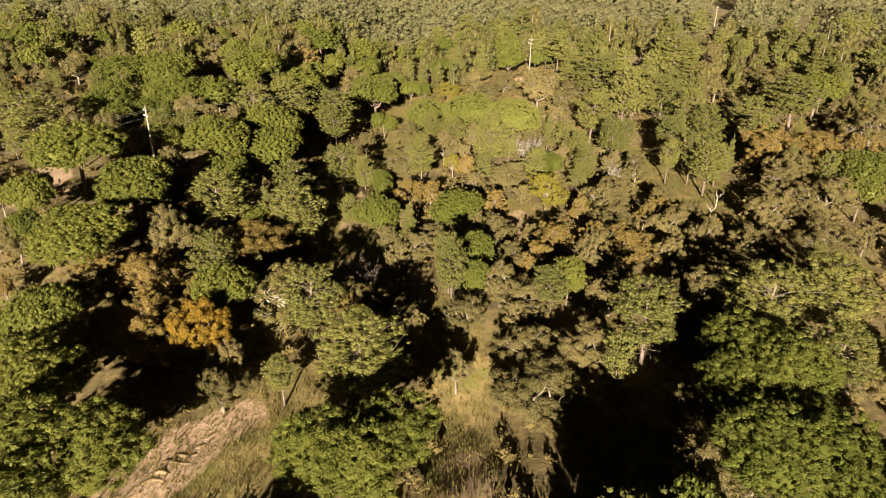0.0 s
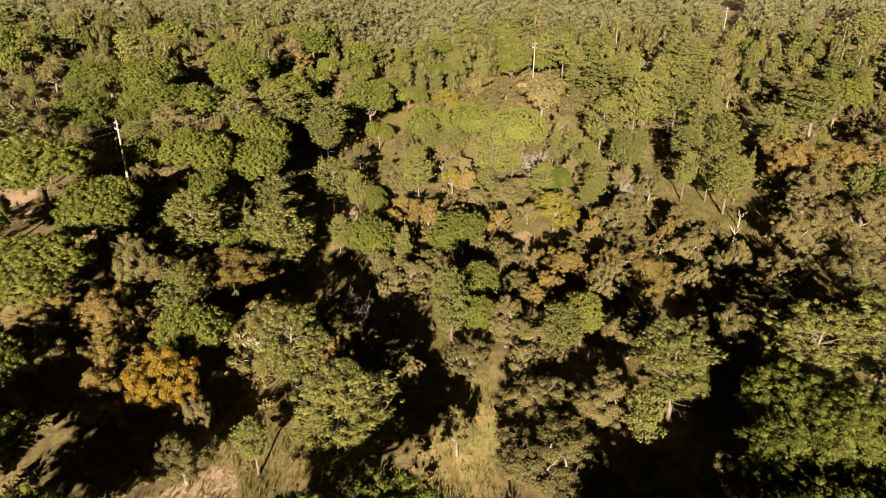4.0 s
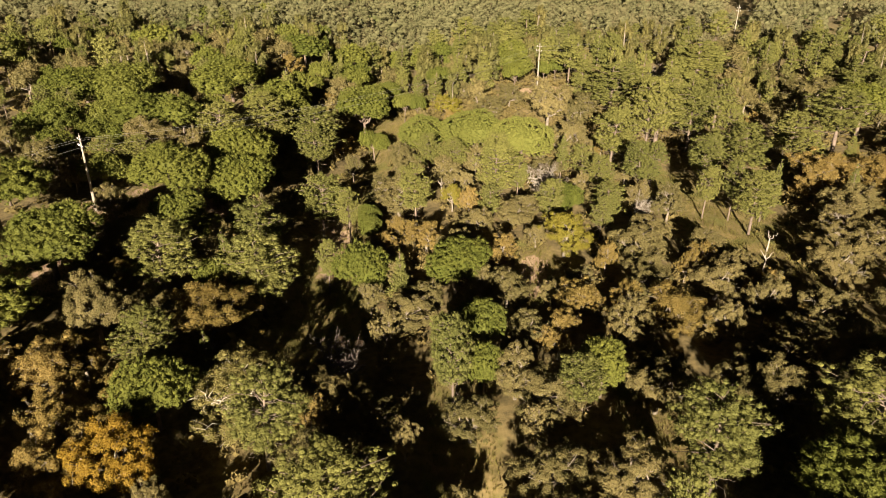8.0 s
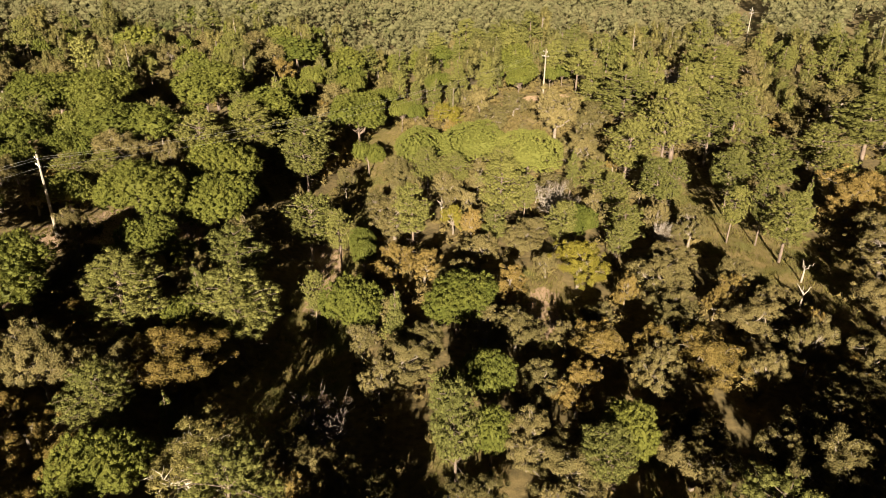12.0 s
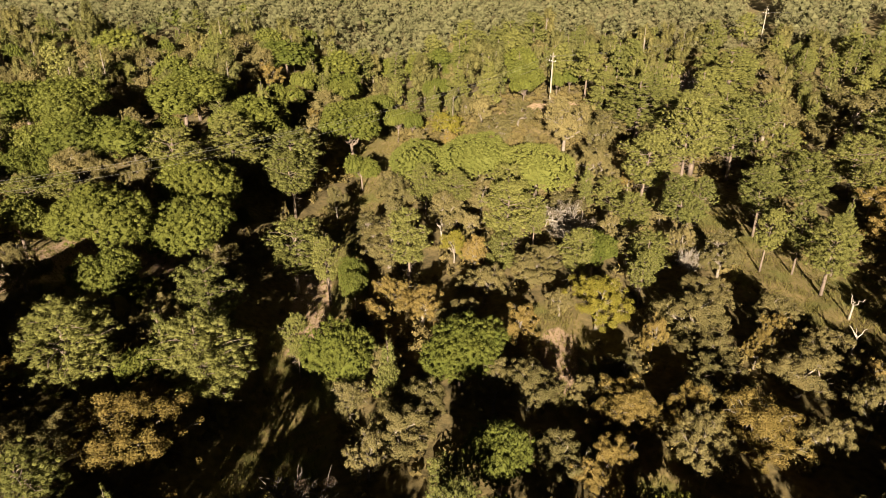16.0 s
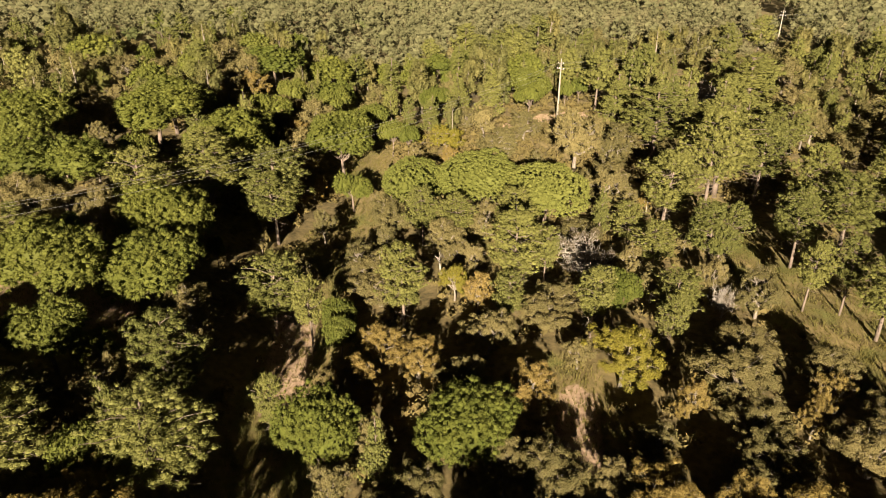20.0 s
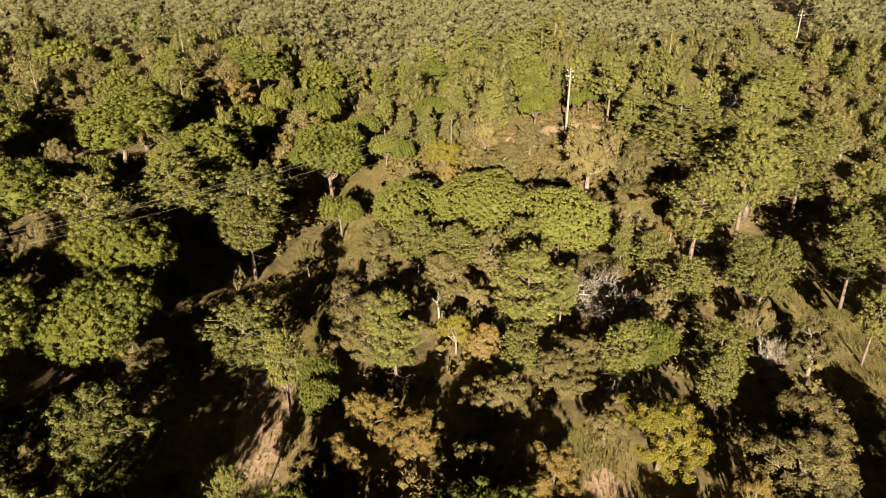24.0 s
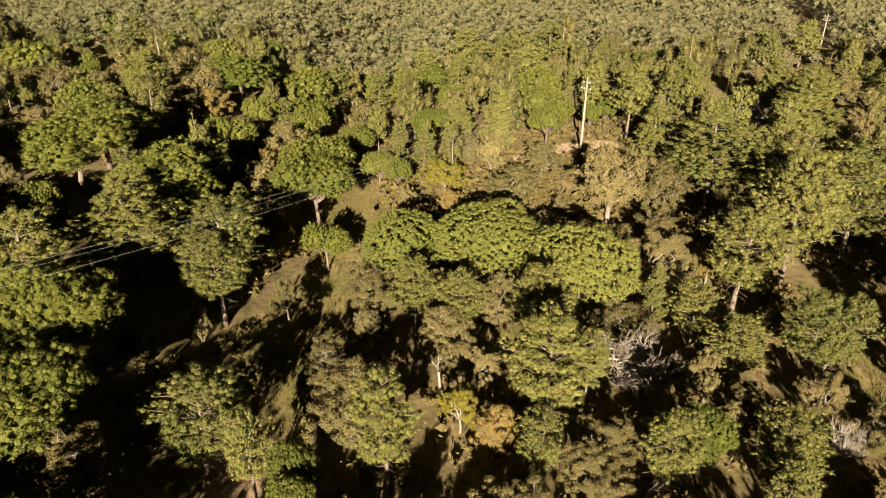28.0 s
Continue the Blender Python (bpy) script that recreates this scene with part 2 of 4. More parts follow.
def foliage(rng, lumps, leaves, size, spread=0.65, shape=0.55, core=0.72, under=-0.55, loose=(0.75, 1.15), spiky=0.0, tufted=0.5):
    """A crown: leaves on the outside of many tufts (rows of centre and radii), over small hearts. spiky: needles point outwards."""
    lumps = np.asarray(lumps, float)
    c, r = lumps[:, :3], lumps[:, 3:]
    middle = c.mean(0) - (0, 0, 0.35 * np.ptp(c[:, 2]) + 0.3)
    area = (r[:, 0] * r[:, 1] + r[:, 0] * r[:, 2] + r[:, 1] * r[:, 2])
    which = rng.choice(len(c), int(leaves * 1.5), p=area / area.sum())
    d = unit(rng.normal(size=(len(which), 3)))
    flip = d[:, 2] < under
    d[flip, 2] *= -1
    p = c[which] + d * r[which] * rng.uniform(*loose, (len(which), 1))
    inside = np.zeros(len(p), bool)
    for j in range(len(c)):
        inside |= (np.sum(((p - c[j]) / (r[j] * 0.7)) ** 2, -1) < 1) & (which != j)
    p, d = p[~inside][:leaves], d[~inside][:leaves]
    nrm = unit(tufted * d + (1.1 - tufted) * unit(p - middle) + spread * rng.normal(size=d.shape))
    a = unit(np.cross(nrm, rng.normal(size=d.shape)) + spiky * d)
    b = unit(np.cross(nrm, a))
    s = size * rng.uniform(0.6, 1.3, (len(p), 1))
    leaf = np.stack((p - a * s * 0.5 + b * s * shape * 0.5, p - a * s * 0.5 - b * s * shape * 0.5, p + a * s * 0.6), 1)
    verts = [leaf.reshape(-1, 3)]
    faces = np.arange(len(p) * 3).reshape(-1, 3).tolist()
    if core > 0:
        base = len(p) * 3
        hv, hf = (ICO_V, ICO_F) if leaves > 2500 else (OCT_V, OCT_F)
        for j in range(len(c)):
            v = c[j] + hv * r[j] * core * rng.uniform(0.8, 1.14, (len(hv), 1))
            verts.append(v)
            faces += (hf + base).tolist()
            base += len(hv)
    return np.concatenate(verts), faces


def tube(points, radii, sides=6):
    """A tapered round limb through points."""
    points = np.asarray(points, float)
    verts, faces = [], []
    for i, p in enumerate(points):
        way = unit(points[min(i + 1, len(points) - 1)] - points[max(i - 1, 0)])
        u = unit(np.cross(way, (0.31, 0.94, 0.12)))
        v = np.cross(way, u)
        for s in range(sides):
            an = 2 * math.pi * s / sides
            verts.append(p + radii[i] * (math.cos(an) * u + math.sin(an) * v))
    for i in range(len(points) - 1):
        for s in range(sides):
            t = (s + 1) % sides
            faces.append([i * sides + s, i * sides + t, (i + 1) * sides + t, (i + 1) * sides + s])
    faces.append(list(range(sides))[::-1])
    faces.append([(len(points) - 1) * sides + s for s in range(sides)])
    return np.array(verts), faces


def merged(pieces):
    verts, faces, base = [], [], 0
    for v, f in pieces:
        verts.append(v)
        faces += [[i + base for i in q] for q in f]
        base += len(v)
    return np.concatenate(verts), faces


def mesh(name, vf, material, smooth=False):
    me = bpy.data.meshes.new(name)
    me.from_pydata(np.asarray(vf[0]).tolist(), [], vf[1])
    if smooth:
        me.polygons.foreach_set("use_smooth", np.ones(len(me.polygons), bool))
    me.materials.append(material)
    return me


def part(name, vf, material, parent, label="", smooth=False):
    ob = new(name, mesh(name, vf, material, smooth))
    ob.parent = parent
    return tagged(ob, label)


def limb(rng, a, b, r0, r1, sag=0.08, n=4, sides=5):
    """A crooked branch from a to b."""
    a, b = np.asarray(a, float), np.asarray(b, float)
    u = np.linspace(0, 1, n + 1)[:, None]
    pts = a + (b - a) * u + rng.normal(size=(n + 1, 3)) * np.linalg.norm(b - a) * sag * np.sin(math.pi * u)
    return tube(pts, np.linspace(r0, r1, n + 1), sides)


def brush(rng, tufts, leaves, size, shape, spread, spiky, core=0.6, loose=(0.6, 1.15)):
    """A crown of many tufts (rows of centre, way that it points, radius), each a burst of small leaves over a small heart."""
    tufts = np.asarray(tufts, float)
    c, way, r = tufts[:, :3], unit(tufts[:, 3:6]), tufts[:, 6]
    which = rng.choice(len(c), leaves, p=r * r / np.sum(r * r))
    e = unit(way[which] * 0.6 + unit(rng.normal(size=(leaves, 3))))
    p = c[which] + e * (r[which] * rng.uniform(*loose, leaves))[:, None]
    nrm = unit(0.45 * e + 0.6 * way[which] + spread * rng.normal(size=p.shape))
    a = unit(np.cross(nrm, rng.normal(size=p.shape)) + spiky * e)
    b = unit(np.cross(nrm, a))
    s = size * rng.uniform(0.6, 1.3, (leaves, 1))
    leaf = np.stack((p - a * s * 0.5 + b * s * shape * 0.5, p - a * s * 0.5 - b * s * shape * 0.5, p + a * s * 0.6), 1)
    heart = c[:, None] + ICO_V[None] * (r * core)[:, None, None] * rng.uniform(0.88, 1.12, (len(c), len(ICO_V), 1))
    verts = np.concatenate((leaf.reshape(-1, 3), heart.reshape(-1, 3)))
    hf = ICO_F[None] + leaves * 3 + len(ICO_V) * np.arange(len(c))[:, None, None]
    faces = np.concatenate((np.arange(leaves * 3).reshape(-1, 3), hf.reshape(-1, 3)))
    return verts, faces.tolist()


# ---- kinds of tree: each returns trunk and crown, for a natural size of width w and height h ----
def stone_pine_shape(rng, leaves, size, lobes=None, fineness=1.0, deep=2.9, ragged=0.1, clump=0.15):
    """A dense dome, or several grown together, flat below, covered in upright tufts of needles."""
    w, h = 9.0, 9.0
    lobes = lobes or int(rng.choice((3, 4, 5, 6)))
    domes = []
    first = rng.uniform(0, 6.28)
    for i in range(lobes):
        if lobes == 1:
            domes.append((0, 0, h - deep - 0.2, 4.3, deep))
            continue
        an, out = first + i * 6.283 / lobes + rng.uniform(-0.3, 0.3), rng.uniform(1.7, 2.3)
        if lobes > 4 and i == 0:
            out = 0.3
        wide = rng.uniform(2.1, 2.7)
        tall = deep * rng.uniform(0.78, 1.0)
        domes.append((math.cos(an) * out, math.sin(an) * out, h - tall - rng.uniform(0.1, 1.5) * (i > 0), wide, tall))
    k = (0.25 if leaves > 36000 else 0.28 if leaves > 20000 else 0.34 if leaves > 10000 else 0.4 if leaves > 5000 else 0.55) * fineness
    tufts, hearts, faces, base = [], [], [], 0
    bumps = rng.uniform(0, 6.28, 3)
    for j, (x, y, z, wide, tall) in enumerate(domes):
        count = int(7.4 * wide * (wide * 0.6 + tall) / (k * k * 3.4))
        for i in range(count):
            up = 1 - 1.45 * (i + 0.5) / count
            ring = math.sqrt(max(0, 1 - up * up))
            an = i * 2.39996 + rng.uniform(-0.2, 0.2)
            out = rng.uniform(1 - ragged, 1.03) * (1 + 0.06 * math.sin(2 * an + bumps[0]) + 0.05 * math.sin(3 * an + bumps[1]) + 0.05 * math.sin(5 * an + 5 * up + bumps[2]))
            out *= 1 + clump * math.sin(9 * an + 3 * math.sin(5 * up + bumps[0])) * math.sin(11 * up + 2 * math.sin(4 * an + bumps[1]))
            if up < 0:
                out *= rng.uniform(0.75, 1.0)
            q = (x + math.cos(an) * ring * wide * out, y + math.sin(an) * ring * wide * out, z + up * out * (tall if up > 0 else tall * 0.8))
            if any(((q[0] - p[0]) ** 2 + (q[1] - p[1]) ** 2) / p[3] ** 2 + (q[2] - p[2]) ** 2 / p[4] ** 2 < 0.82 for n, p in enumerate(domes) if n != j):
                continue
            tufts.append((*q, math.cos(an) * ring, math.sin(an) * ring, up + 0.45, k * rng.uniform(0.6, 1.5)))
        v = ICO_V * (wide * 0.82, wide * 0.82, tall * 0.82) * rng.uniform(0.92, 1.02, (len(ICO_V), 1))
        v[:, 2] = np.where(v[:, 2] < 0, v[:, 2] * 0.6, v[:, 2])
        hearts.append(v + (x, y, z))
        faces += (ICO_F + base).tolist()
        base += len(ICO_V)
    crown = merged([brush(rng, tufts, leaves, size, 0.4, 0.4, 0.8, 0.6, (0.55, 1.2)), (np.concatenate(hearts), faces)])
    fork = np.array((rng.uniform(-0.2, 0.2), rng.uniform(-0.2, 0.2), h * 0.42))
    wood = [tube([(0, 0, -0.5), (0.05, 0, h * 0.2), fork, fork + (0, 0, 1.4)], (0.27, 0.22, 0.18, 0.11), 8)]
    for j in range(16 if leaves > 1000 else 8):
        x, y, z, wide, tall = domes[j % lobes]
        an, out = j * 2.4, wide * rng.uniform(0.4, 0.8)
        wood.append(limb(rng, fork + (0, 0, rng.uniform(-0.3, 0.9)), (x + math.cos(an) * out, y + math.sin(an) * out, z), 0.12, 0.035))
    return (w, h), merged(wood), crown, BARK_PINE


def umbrella_shape(rng, leaves, size):
    return stone_pine_shape(rng, int(leaves * 1.5), size * 0.85, 1, 0.75, 3.4, 0.05, 0.05)


def maritime_pine_shape(rng, leaves, size):
    """Whorls of upswept arms round a straight stem, needles in puffs along them; dead arms below."""
    w, h = 6.0, 11.0
    lean = rng.uniform(-0.7, 0.7, 2)
    young = rng.random() < 0.28
    def stem(z):
        return np.array((lean[0] * (z / h) ** 2, lean[1] * (z / h) ** 2, z))
    wood = [tube([stem(z) - (0, 0, 0.5 * (z == 0)) for z in np.linspace(0, h * 0.98, 7)], np.linspace(0.21, 0.04, 7), 7)]
    tufts = []
    start = rng.uniform(0.14, 0.22) if young else rng.uniform(0.36, 0.48)
    levels = 12 if leaves > PLAIN_LIMBS else 8
    grain = 1.0 if leaves > 10000 else 1.15 if leaves > PLAIN_LIMBS else 1.6
    for i in range(levels):
        u = i / (levels - 1)
        z = h * (start + (0.95 - start) * u)
        reach = w * 0.5 * ((1.05 - 0.95 * u) if young else math.sqrt(max(0.05, 1.02 - (1.5 * abs(u - 0.4)) ** 2))) * rng.uniform(0.75, 1.1)
        arms = 6 if u < 0.75 else 4
        for j in range(arms):
            an = i * 1.1 + j * 6.283 / arms + rng.uniform(-0.4, 0.4)
            if rng.random() < 0.14:
                continue
            rr = reach * rng.uniform(0.6, 1.08)
            tip = stem(z) + (math.cos(an) * rr, math.sin(an) * rr, rr * rng.uniform(0.1, 0.5))
            side = np.array((-math.sin(an), math.cos(an), 0))
            k = rng.uniform(0.22, 0.42) * grain
            for v in (1.0, 0.88, 0.76, 0.64, 0.5, 0.36):
                if rr * v < 0.35 or (v < 0.5 and rng.random() < 0.5) or (grain > 1.5 and v in (0.88, 0.64, 0.36)):
                    continue
                for s in ((0,) if v == 1.0 else (-1, 1)):
                    q = stem(z) * (1 - v) + tip * v + side * s * rr * 0.26 * rng.uniform(0.5, 1.3) + rng.normal(size=3) * (0.12, 0.12, 0.14)
                    tufts.append((*q, math.cos(an) * 0.8, math.sin(an) * 0.8, 0.75, k * rng.uniform(0.75, 1.15)))
            if leaves > 9000 or (leaves > PLAIN_LIMBS and j % 2 == 0):
                wood.append(limb(rng, stem(z - 0.3), tip, 0.055, 0.02, 0.06, 3, 4))
    tufts.append((*stem(h * 0.97), 0, 0, 1, 0.45))
    for j in range(14 if leaves > PLAIN_LIMBS else 3):
        an, z = rng.uniform(0, 6.28), h * rng.uniform(0.15, start + 0.08)
        out = rng.uniform(0.9, 2.1)
        wood.append(limb(rng, stem(z), stem(z) + (math.cos(an) * out, math.sin(an) * out, rng.uniform(-0.1, 0.4)), 0.032, 0.012, 0.08, 3, 4))
    return (w, h), merged(wood), brush(rng, tufts, leaves, size * 1.05, 0.32, 0.45, 1.0, 0.55, (0.5, 1.25)), BARK_PINE


def oak_shape(rng, leaves, size, open_crown=0.1, boughs=12, twiggy=1.0):
    """A short trunk, crooked boughs and a broken crown of many small leafy sprays with gaps between."""
    w, h = 6.0, 6.5
    wood = [tube([(0, 0, -0.4), (0.1, 0.05, 0.9), (0.15, -0.1, h * 0.3)], (0.25, 0.2, 0.15), 8)]
    fork = np.array((0.15, -0.1, h * 0.3))
    heart = np.array((0, 0, h * 0.45))
    tufts = []
    plain = leaves <= PLAIN_LIMBS
    for i in range(boughs):
        an = i * 6.6 / (boughs - 2) + rng.uniform(-0.3, 0.3)
        out, up = w * rng.uniform(0.18, 0.37), h * rng.uniform(0.36, 0.78)
        if i > boughs - 4:
            out, up = rng.uniform(0.2, 1.1), h * rng.uniform(0.78, 0.88)
        end = np.array((math.cos(an) * out, math.sin(an) * out, up))
        if not plain or i % 3 == 0:
            wood.append(limb(rng, fork, end, 0.12, 0.05, 0.09, 5 if leaves > 9000 else 3))
        for j in range(7 if plain else 22):
            q = end + rng.normal(size=3) * (0.62, 0.62, 0.46)
            if rng.random() < open_crown:
                continue
            k = rng.uniform(0.16, 0.42) * (1.9 if plain else 1.0)
            tufts.append((*q, *(unit(q - end) * 0.5 + unit(q - heart) + (0, 0, 0.25)), k))
            if j < 8 and (leaves > 9000 or (not plain and j % 2 == 0)):
                wood.append(limb(rng, end * 0.75 + fork * 0.25, q + unit(q - fork) * k * 0.9 * twiggy, 0.045, 0.014, 0.1, 3, 4))
                if leaves > 9000:
                    wood.append(limb(rng, q * 0.6 + end * 0.4, q + unit(rng.normal(size=3) + unit(q - fork)) * k * 1.35 * twiggy, 0.022, 0.01, 0.1, 2, 3))
    return (w, h), merged(wood), brush(rng, tufts, leaves, size, 0.75, 0.5, 0.2, 0.55, (0.55, 1.3)), BARK_OAK


def birch_shape(rng, leaves, size):
    natural, wood, crown, bark = oak_shape(rng, int(leaves * 0.8), size * 0.9, 0.2, 13, 1.35)
    return natural, wood, crown, BARK_BIRCH


def slender_shape(rng, leaves, size):
    """A narrow crown of hanging sprays round a thin stem."""
    w, h = 4.0, 9.0
    wood = [tube([(0, 0, -0.4), (0.05, 0, h * 0.4), (0, 0.1, h * 0.9)], (0.16, 0.11, 0.03), 6)]
    lumps = []
    for i in range(26):
        z = h * rng.uniform(0.25, 0.93)
        rr = w * 0.4 * (1 - ((z / h - 0.45) / 0.62) ** 2) * rng.uniform(0.2, 1)
        an = rng.uniform(0, 6.28)
        q = (math.cos(an) * rr, math.sin(an) * rr, z)
        k = rng.uniform(0.28, 0.5)
        lumps.append((*q, k, k, k * 2.6))
        if i % 3 == 0:
            wood.append(limb(rng, (0, 0, z * 0.8), q, 0.04, 0.01, 0.05, 3, 4))
    return (w, h), merged(wood), foliage(rng, lumps, leaves, size, 0.5, 0.4, core=0.7, loose=(0.8, 1.15)), BARK_OAK


def dead_shape(rng, leaves, size):
    w, h = 5.5, 5.0
    wood = [tube([(0, 0, -0.4), (0.12, 0, 0.5), (0.25, 0.1, 1.1)], (0.2, 0.17, 0.13), 8)]
    fork = np.array((0.25, 0.1, 1.1))
    lumps = []
    for i in range(13):
        an = i * 0.5 + rng.uniform(-0.3, 0.3)
        out = w * rng.uniform(0.22, 0.46)
        end = np.array((math.cos(an) * out, math.sin(an) * out, h * rng.uniform(0.3, 0.75)))
        wood.append(limb(rng, fork, end, 0.1, 0.05, 0.17, 6))
        for j in range(9):
            start = fork + (end - fork) * rng.uniform(0.35, 1.0)
            q = start + unit(rng.normal(size=3)) * (0.8, 0.8, 0.5) + (0, 0, 0.35)
            wood.append(limb(rng, start, q, 0.045, 0.024, 0.2, 3, 4))
            for m in range(4):
                e = q + rng.normal(size=3) * 0.36 + (0, 0, 0.2)
                wood.append(limb(rng, start * 0.4 + q * 0.6, e, 0.026, 0.013, 0.14, 2, 3))
            if rng.random() < 0.18:
                lumps.append((*q, 0.4, 0.4, 0.3))
    lumps.append((0, 0, h * 0.5, 0.3, 0.3, 0.3))
    return (w, h), merged(wood), foliage(rng, lumps, leaves // 5, size * 0.55, 1.0, 0.6, core=0), BARK_DEAD


def bare_shape(rng, leaves, size):
    natural, wood, crown, bark = dead_shape(rng, leaves, size)
    return natural, wood, crown, BARK_GREY


SHAPES = {"bare_tree": bare_shape, "umbrella_pine": umbrella_shape, "birch": birch_shape, "stone_pine": stone_pine_shape, "maritime_pine": maritime_pine_shape, "slender_tree": slender_shape, "dead_tree": dead_shape}
LABELS = {
    "umbrella_pine": ("wide pale green umbrella pine with a smooth domed crown", "pine tree", "umbrella pines"),
    "stone_pine": ("green umbrella-shaped stone pine with a dense clumpy crown", "pine tree", "stone pines"),
    "maritime_pine": ("tall grey-green maritime pine with a bare lower trunk", "pine tree", "maritime pines"),
    "cork_oak": ("olive-green cork oak with pale crooked limbs", "oak tree", "cork oaks"),
    "brown_oak": ("oak with tan and brown autumn leaves", "oak tree", "autumn oaks"),
    "orange_oak": ("bright orange autumn oak standing among green trees", "oak tree", "autumn oaks"),
    "yellow_oak": ("yellow-green oak turning colour in sunlight", "oak tree", "autumn oaks"),
    "birch": ("pale yellowish birch with white branches", "birch tree", "birches"),
    "slender_tree": ("slender upright tree with drooping olive foliage", "tree", "slender trees"),
    "bare_tree": ("wide leafless tree with fine grey-brown twigs", "bare tree", "bare trees"),
    "dead_tree": ("bare tree with bleached grey branches", "dead tree", "bare trees"),
}
PLAIN_LIMBS = 4500
DETAIL = {"dense": (40000, 0.125), "fine": (25000, 0.13), "middle": (12000, 0.17), "small": (8000, 0.19), "plain": (3400, 0.29)}
MODELS, PLANTED = {}, []
pick = np.random.default_rng(7)


def plant(kind, x, y, width, height, detail="", lean=0):
    """A tree of a kind with its crown's width and its height, on the ground at x, y."""
    detail = detail or ("dense" if width > 11 and y < 75 else "fine" if y < 160 else "middle" if y < 205 else "plain")
    variant = (kind, detail, int(pick.integers(3 if detail != "plain" else 4)))
    turn = float(pick.uniform(0, 360))
    PLANTED.append((x, y, width))
    at = pose(x, y, float(land(x, y)), 0, lean, 0) @ pose(0, 0, 0, 0, 0, turn)
    if variant not in MODELS:
        rng = np.random.default_rng(len(MODELS) + 11)
        leaves, size = DETAIL[detail]
        if kind in ("maritime_pine", "slender_tree"):
            leaves, size = int(leaves * 0.85), size * 1.05
        if kind not in SHAPES or kind == "birch":
            leaves, size = int(leaves * 1.3), size * 0.8
        natural, wood, crown, bark = SHAPES.get(kind, oak_shape)(rng, leaves, size)
        top = new(kind)
        label, category, group = LABELS[kind]
        tagged(top, label, category, group)
        part("trunk", wood, bark, top, smooth=True)
        part("crown", crown, LEAF[kind], top)
        top.scale = (width / natural[0], width / natural[0], height / natural[1])
        top.matrix_basis = at @ Matrix.Diagonal((*top.scale, 1))
        MODELS[variant] = (top, natural, Vector(top.scale))
        return top
    model, natural, old = MODELS[variant]
    s = Vector((width / natural[0], width / natural[0], height / natural[1]))
    return copy_thing(model, at @ Matrix.Diagonal((s.x / old.x, s.y / old.y, s.z / old.z, 1)))



# trees of the slope nearest the start
plant('stone_pine', -29.4, 43.6, 15.8, 10.3)
plant('cork_oak', 25.0, 46.1, 7.1, 5.5)
plant('stone_pine', -6.7, 46.2, 13.9, 9.7)
plant('stone_pine', 28.8, 46.3, 13.4, 9.2)
plant('cork_oak', 19.4, 46.5, 8.9, 6.5)
plant('maritime_pine', 26.5, 52.0, 2.9, 5.5)
plant('stone_pine', -37.3, 54.7, 11.9, 8.5)
plant('cork_oak', 23.5, 56.4, 4.6, 4.2)
plant('stone_pine', 29.3, 57.2, 14.7, 9.8)
plant('cork_oak', -20.8, 57.2, 5.8, 4.8)
plant('cork_oak', 9.1, 58.7, 9.2, 6.7)
plant('maritime_pine', -15.3, 58.7, 3.5, 6.0)
plant('maritime_pine', -7.6, 59.1, 9.8, 10.9)
plant('cork_oak', 40.5, 60.2, 7.1, 5.5)
plant('maritime_pine', 38.6, 60.4, 7.4, 9.0)
plant('cork_oak', -21.3, 61.4, 4.3, 5.0)
plant('stone_pine', -40.4, 62.9, 7.5, 8.2)
plant('cork_oak', 1.7, 63.4, 3.5, 5.5)
plant('cork_oak', -46.7, 64.0, 5.0, 4.4)
plant('brown_oak', -29.8, 64.8, 6.7, 6.5)
plant('orange_oak', -24.9, 65.3, 7.2, 7.7)
plant('cork_oak', 15.0, 65.9, 7.1, 5.6)
plant('cork_oak', 9.2, 66.4, 6.9, 5.4)
plant('maritime_pine', 21.7, 66.5, 7.7, 10.2)
plant('cork_oak', -10.6, 66.7, 5.1, 5.6)
plant('cork_oak', -7.8, 67.6, 4.5, 5.3)
plant('cork_oak', -38.9, 68.1, 7.2, 5.9)
plant('maritime_pine', 34.7, 68.4, 9.9, 10.9)
plant('maritime_pine', -14.4, 68.8, 7.0, 9.8)
plant('brown_oak', -31.4, 69.4, 6.7, 5.9)
plant('maritime_pine', 42.9, 69.6, 9.2, 11.3)
plant('cork_oak', -3.0, 70.4, 2.7, 4.9)
plant('cork_oak', 2.6, 72.7, 5.3, 4.5)
plant('stone_pine', -25.1, 73.0, 7.2, 7.5)
plant('birch', -18.5, 73.5, 9.9, 7.1)
plant('cork_oak', 30.7, 74.3, 7.3, 6.8)
plant('brown_oak', -40.1, 74.6, 5.9, 4.9)
plant('brown_oak', -35.5, 74.8, 7.5, 5.8)
plant('brown_oak', -29.0, 74.9, 7.2, 5.6)
plant('maritime_pine', 12.9, 75.3, 5.1, 7.2)
plant('maritime_pine', 1.1, 75.4, 4.6, 11.4)
plant('cork_oak', 9.8, 76.1, 6.9, 5.5)
plant('stone_pine', -42.6, 76.2, 12.4, 8.7)
plant('cork_oak', 47.3, 76.3, 10.2, 7.3)
plant('cork_oak', -8.1, 76.5, 3.7, 4.0)
plant('cork_oak', 20.2, 76.9, 6.4, 6.3)
plant('cork_oak', -12.3, 77.1, 6.7, 5.3)
plant('cork_oak', -50.7, 77.4, 4.3, 5.8)
plant('brown_oak', -34.0, 78.5, 4.2, 5.2)
plant('cork_oak', 7.1, 78.6, 5.1, 5.6)
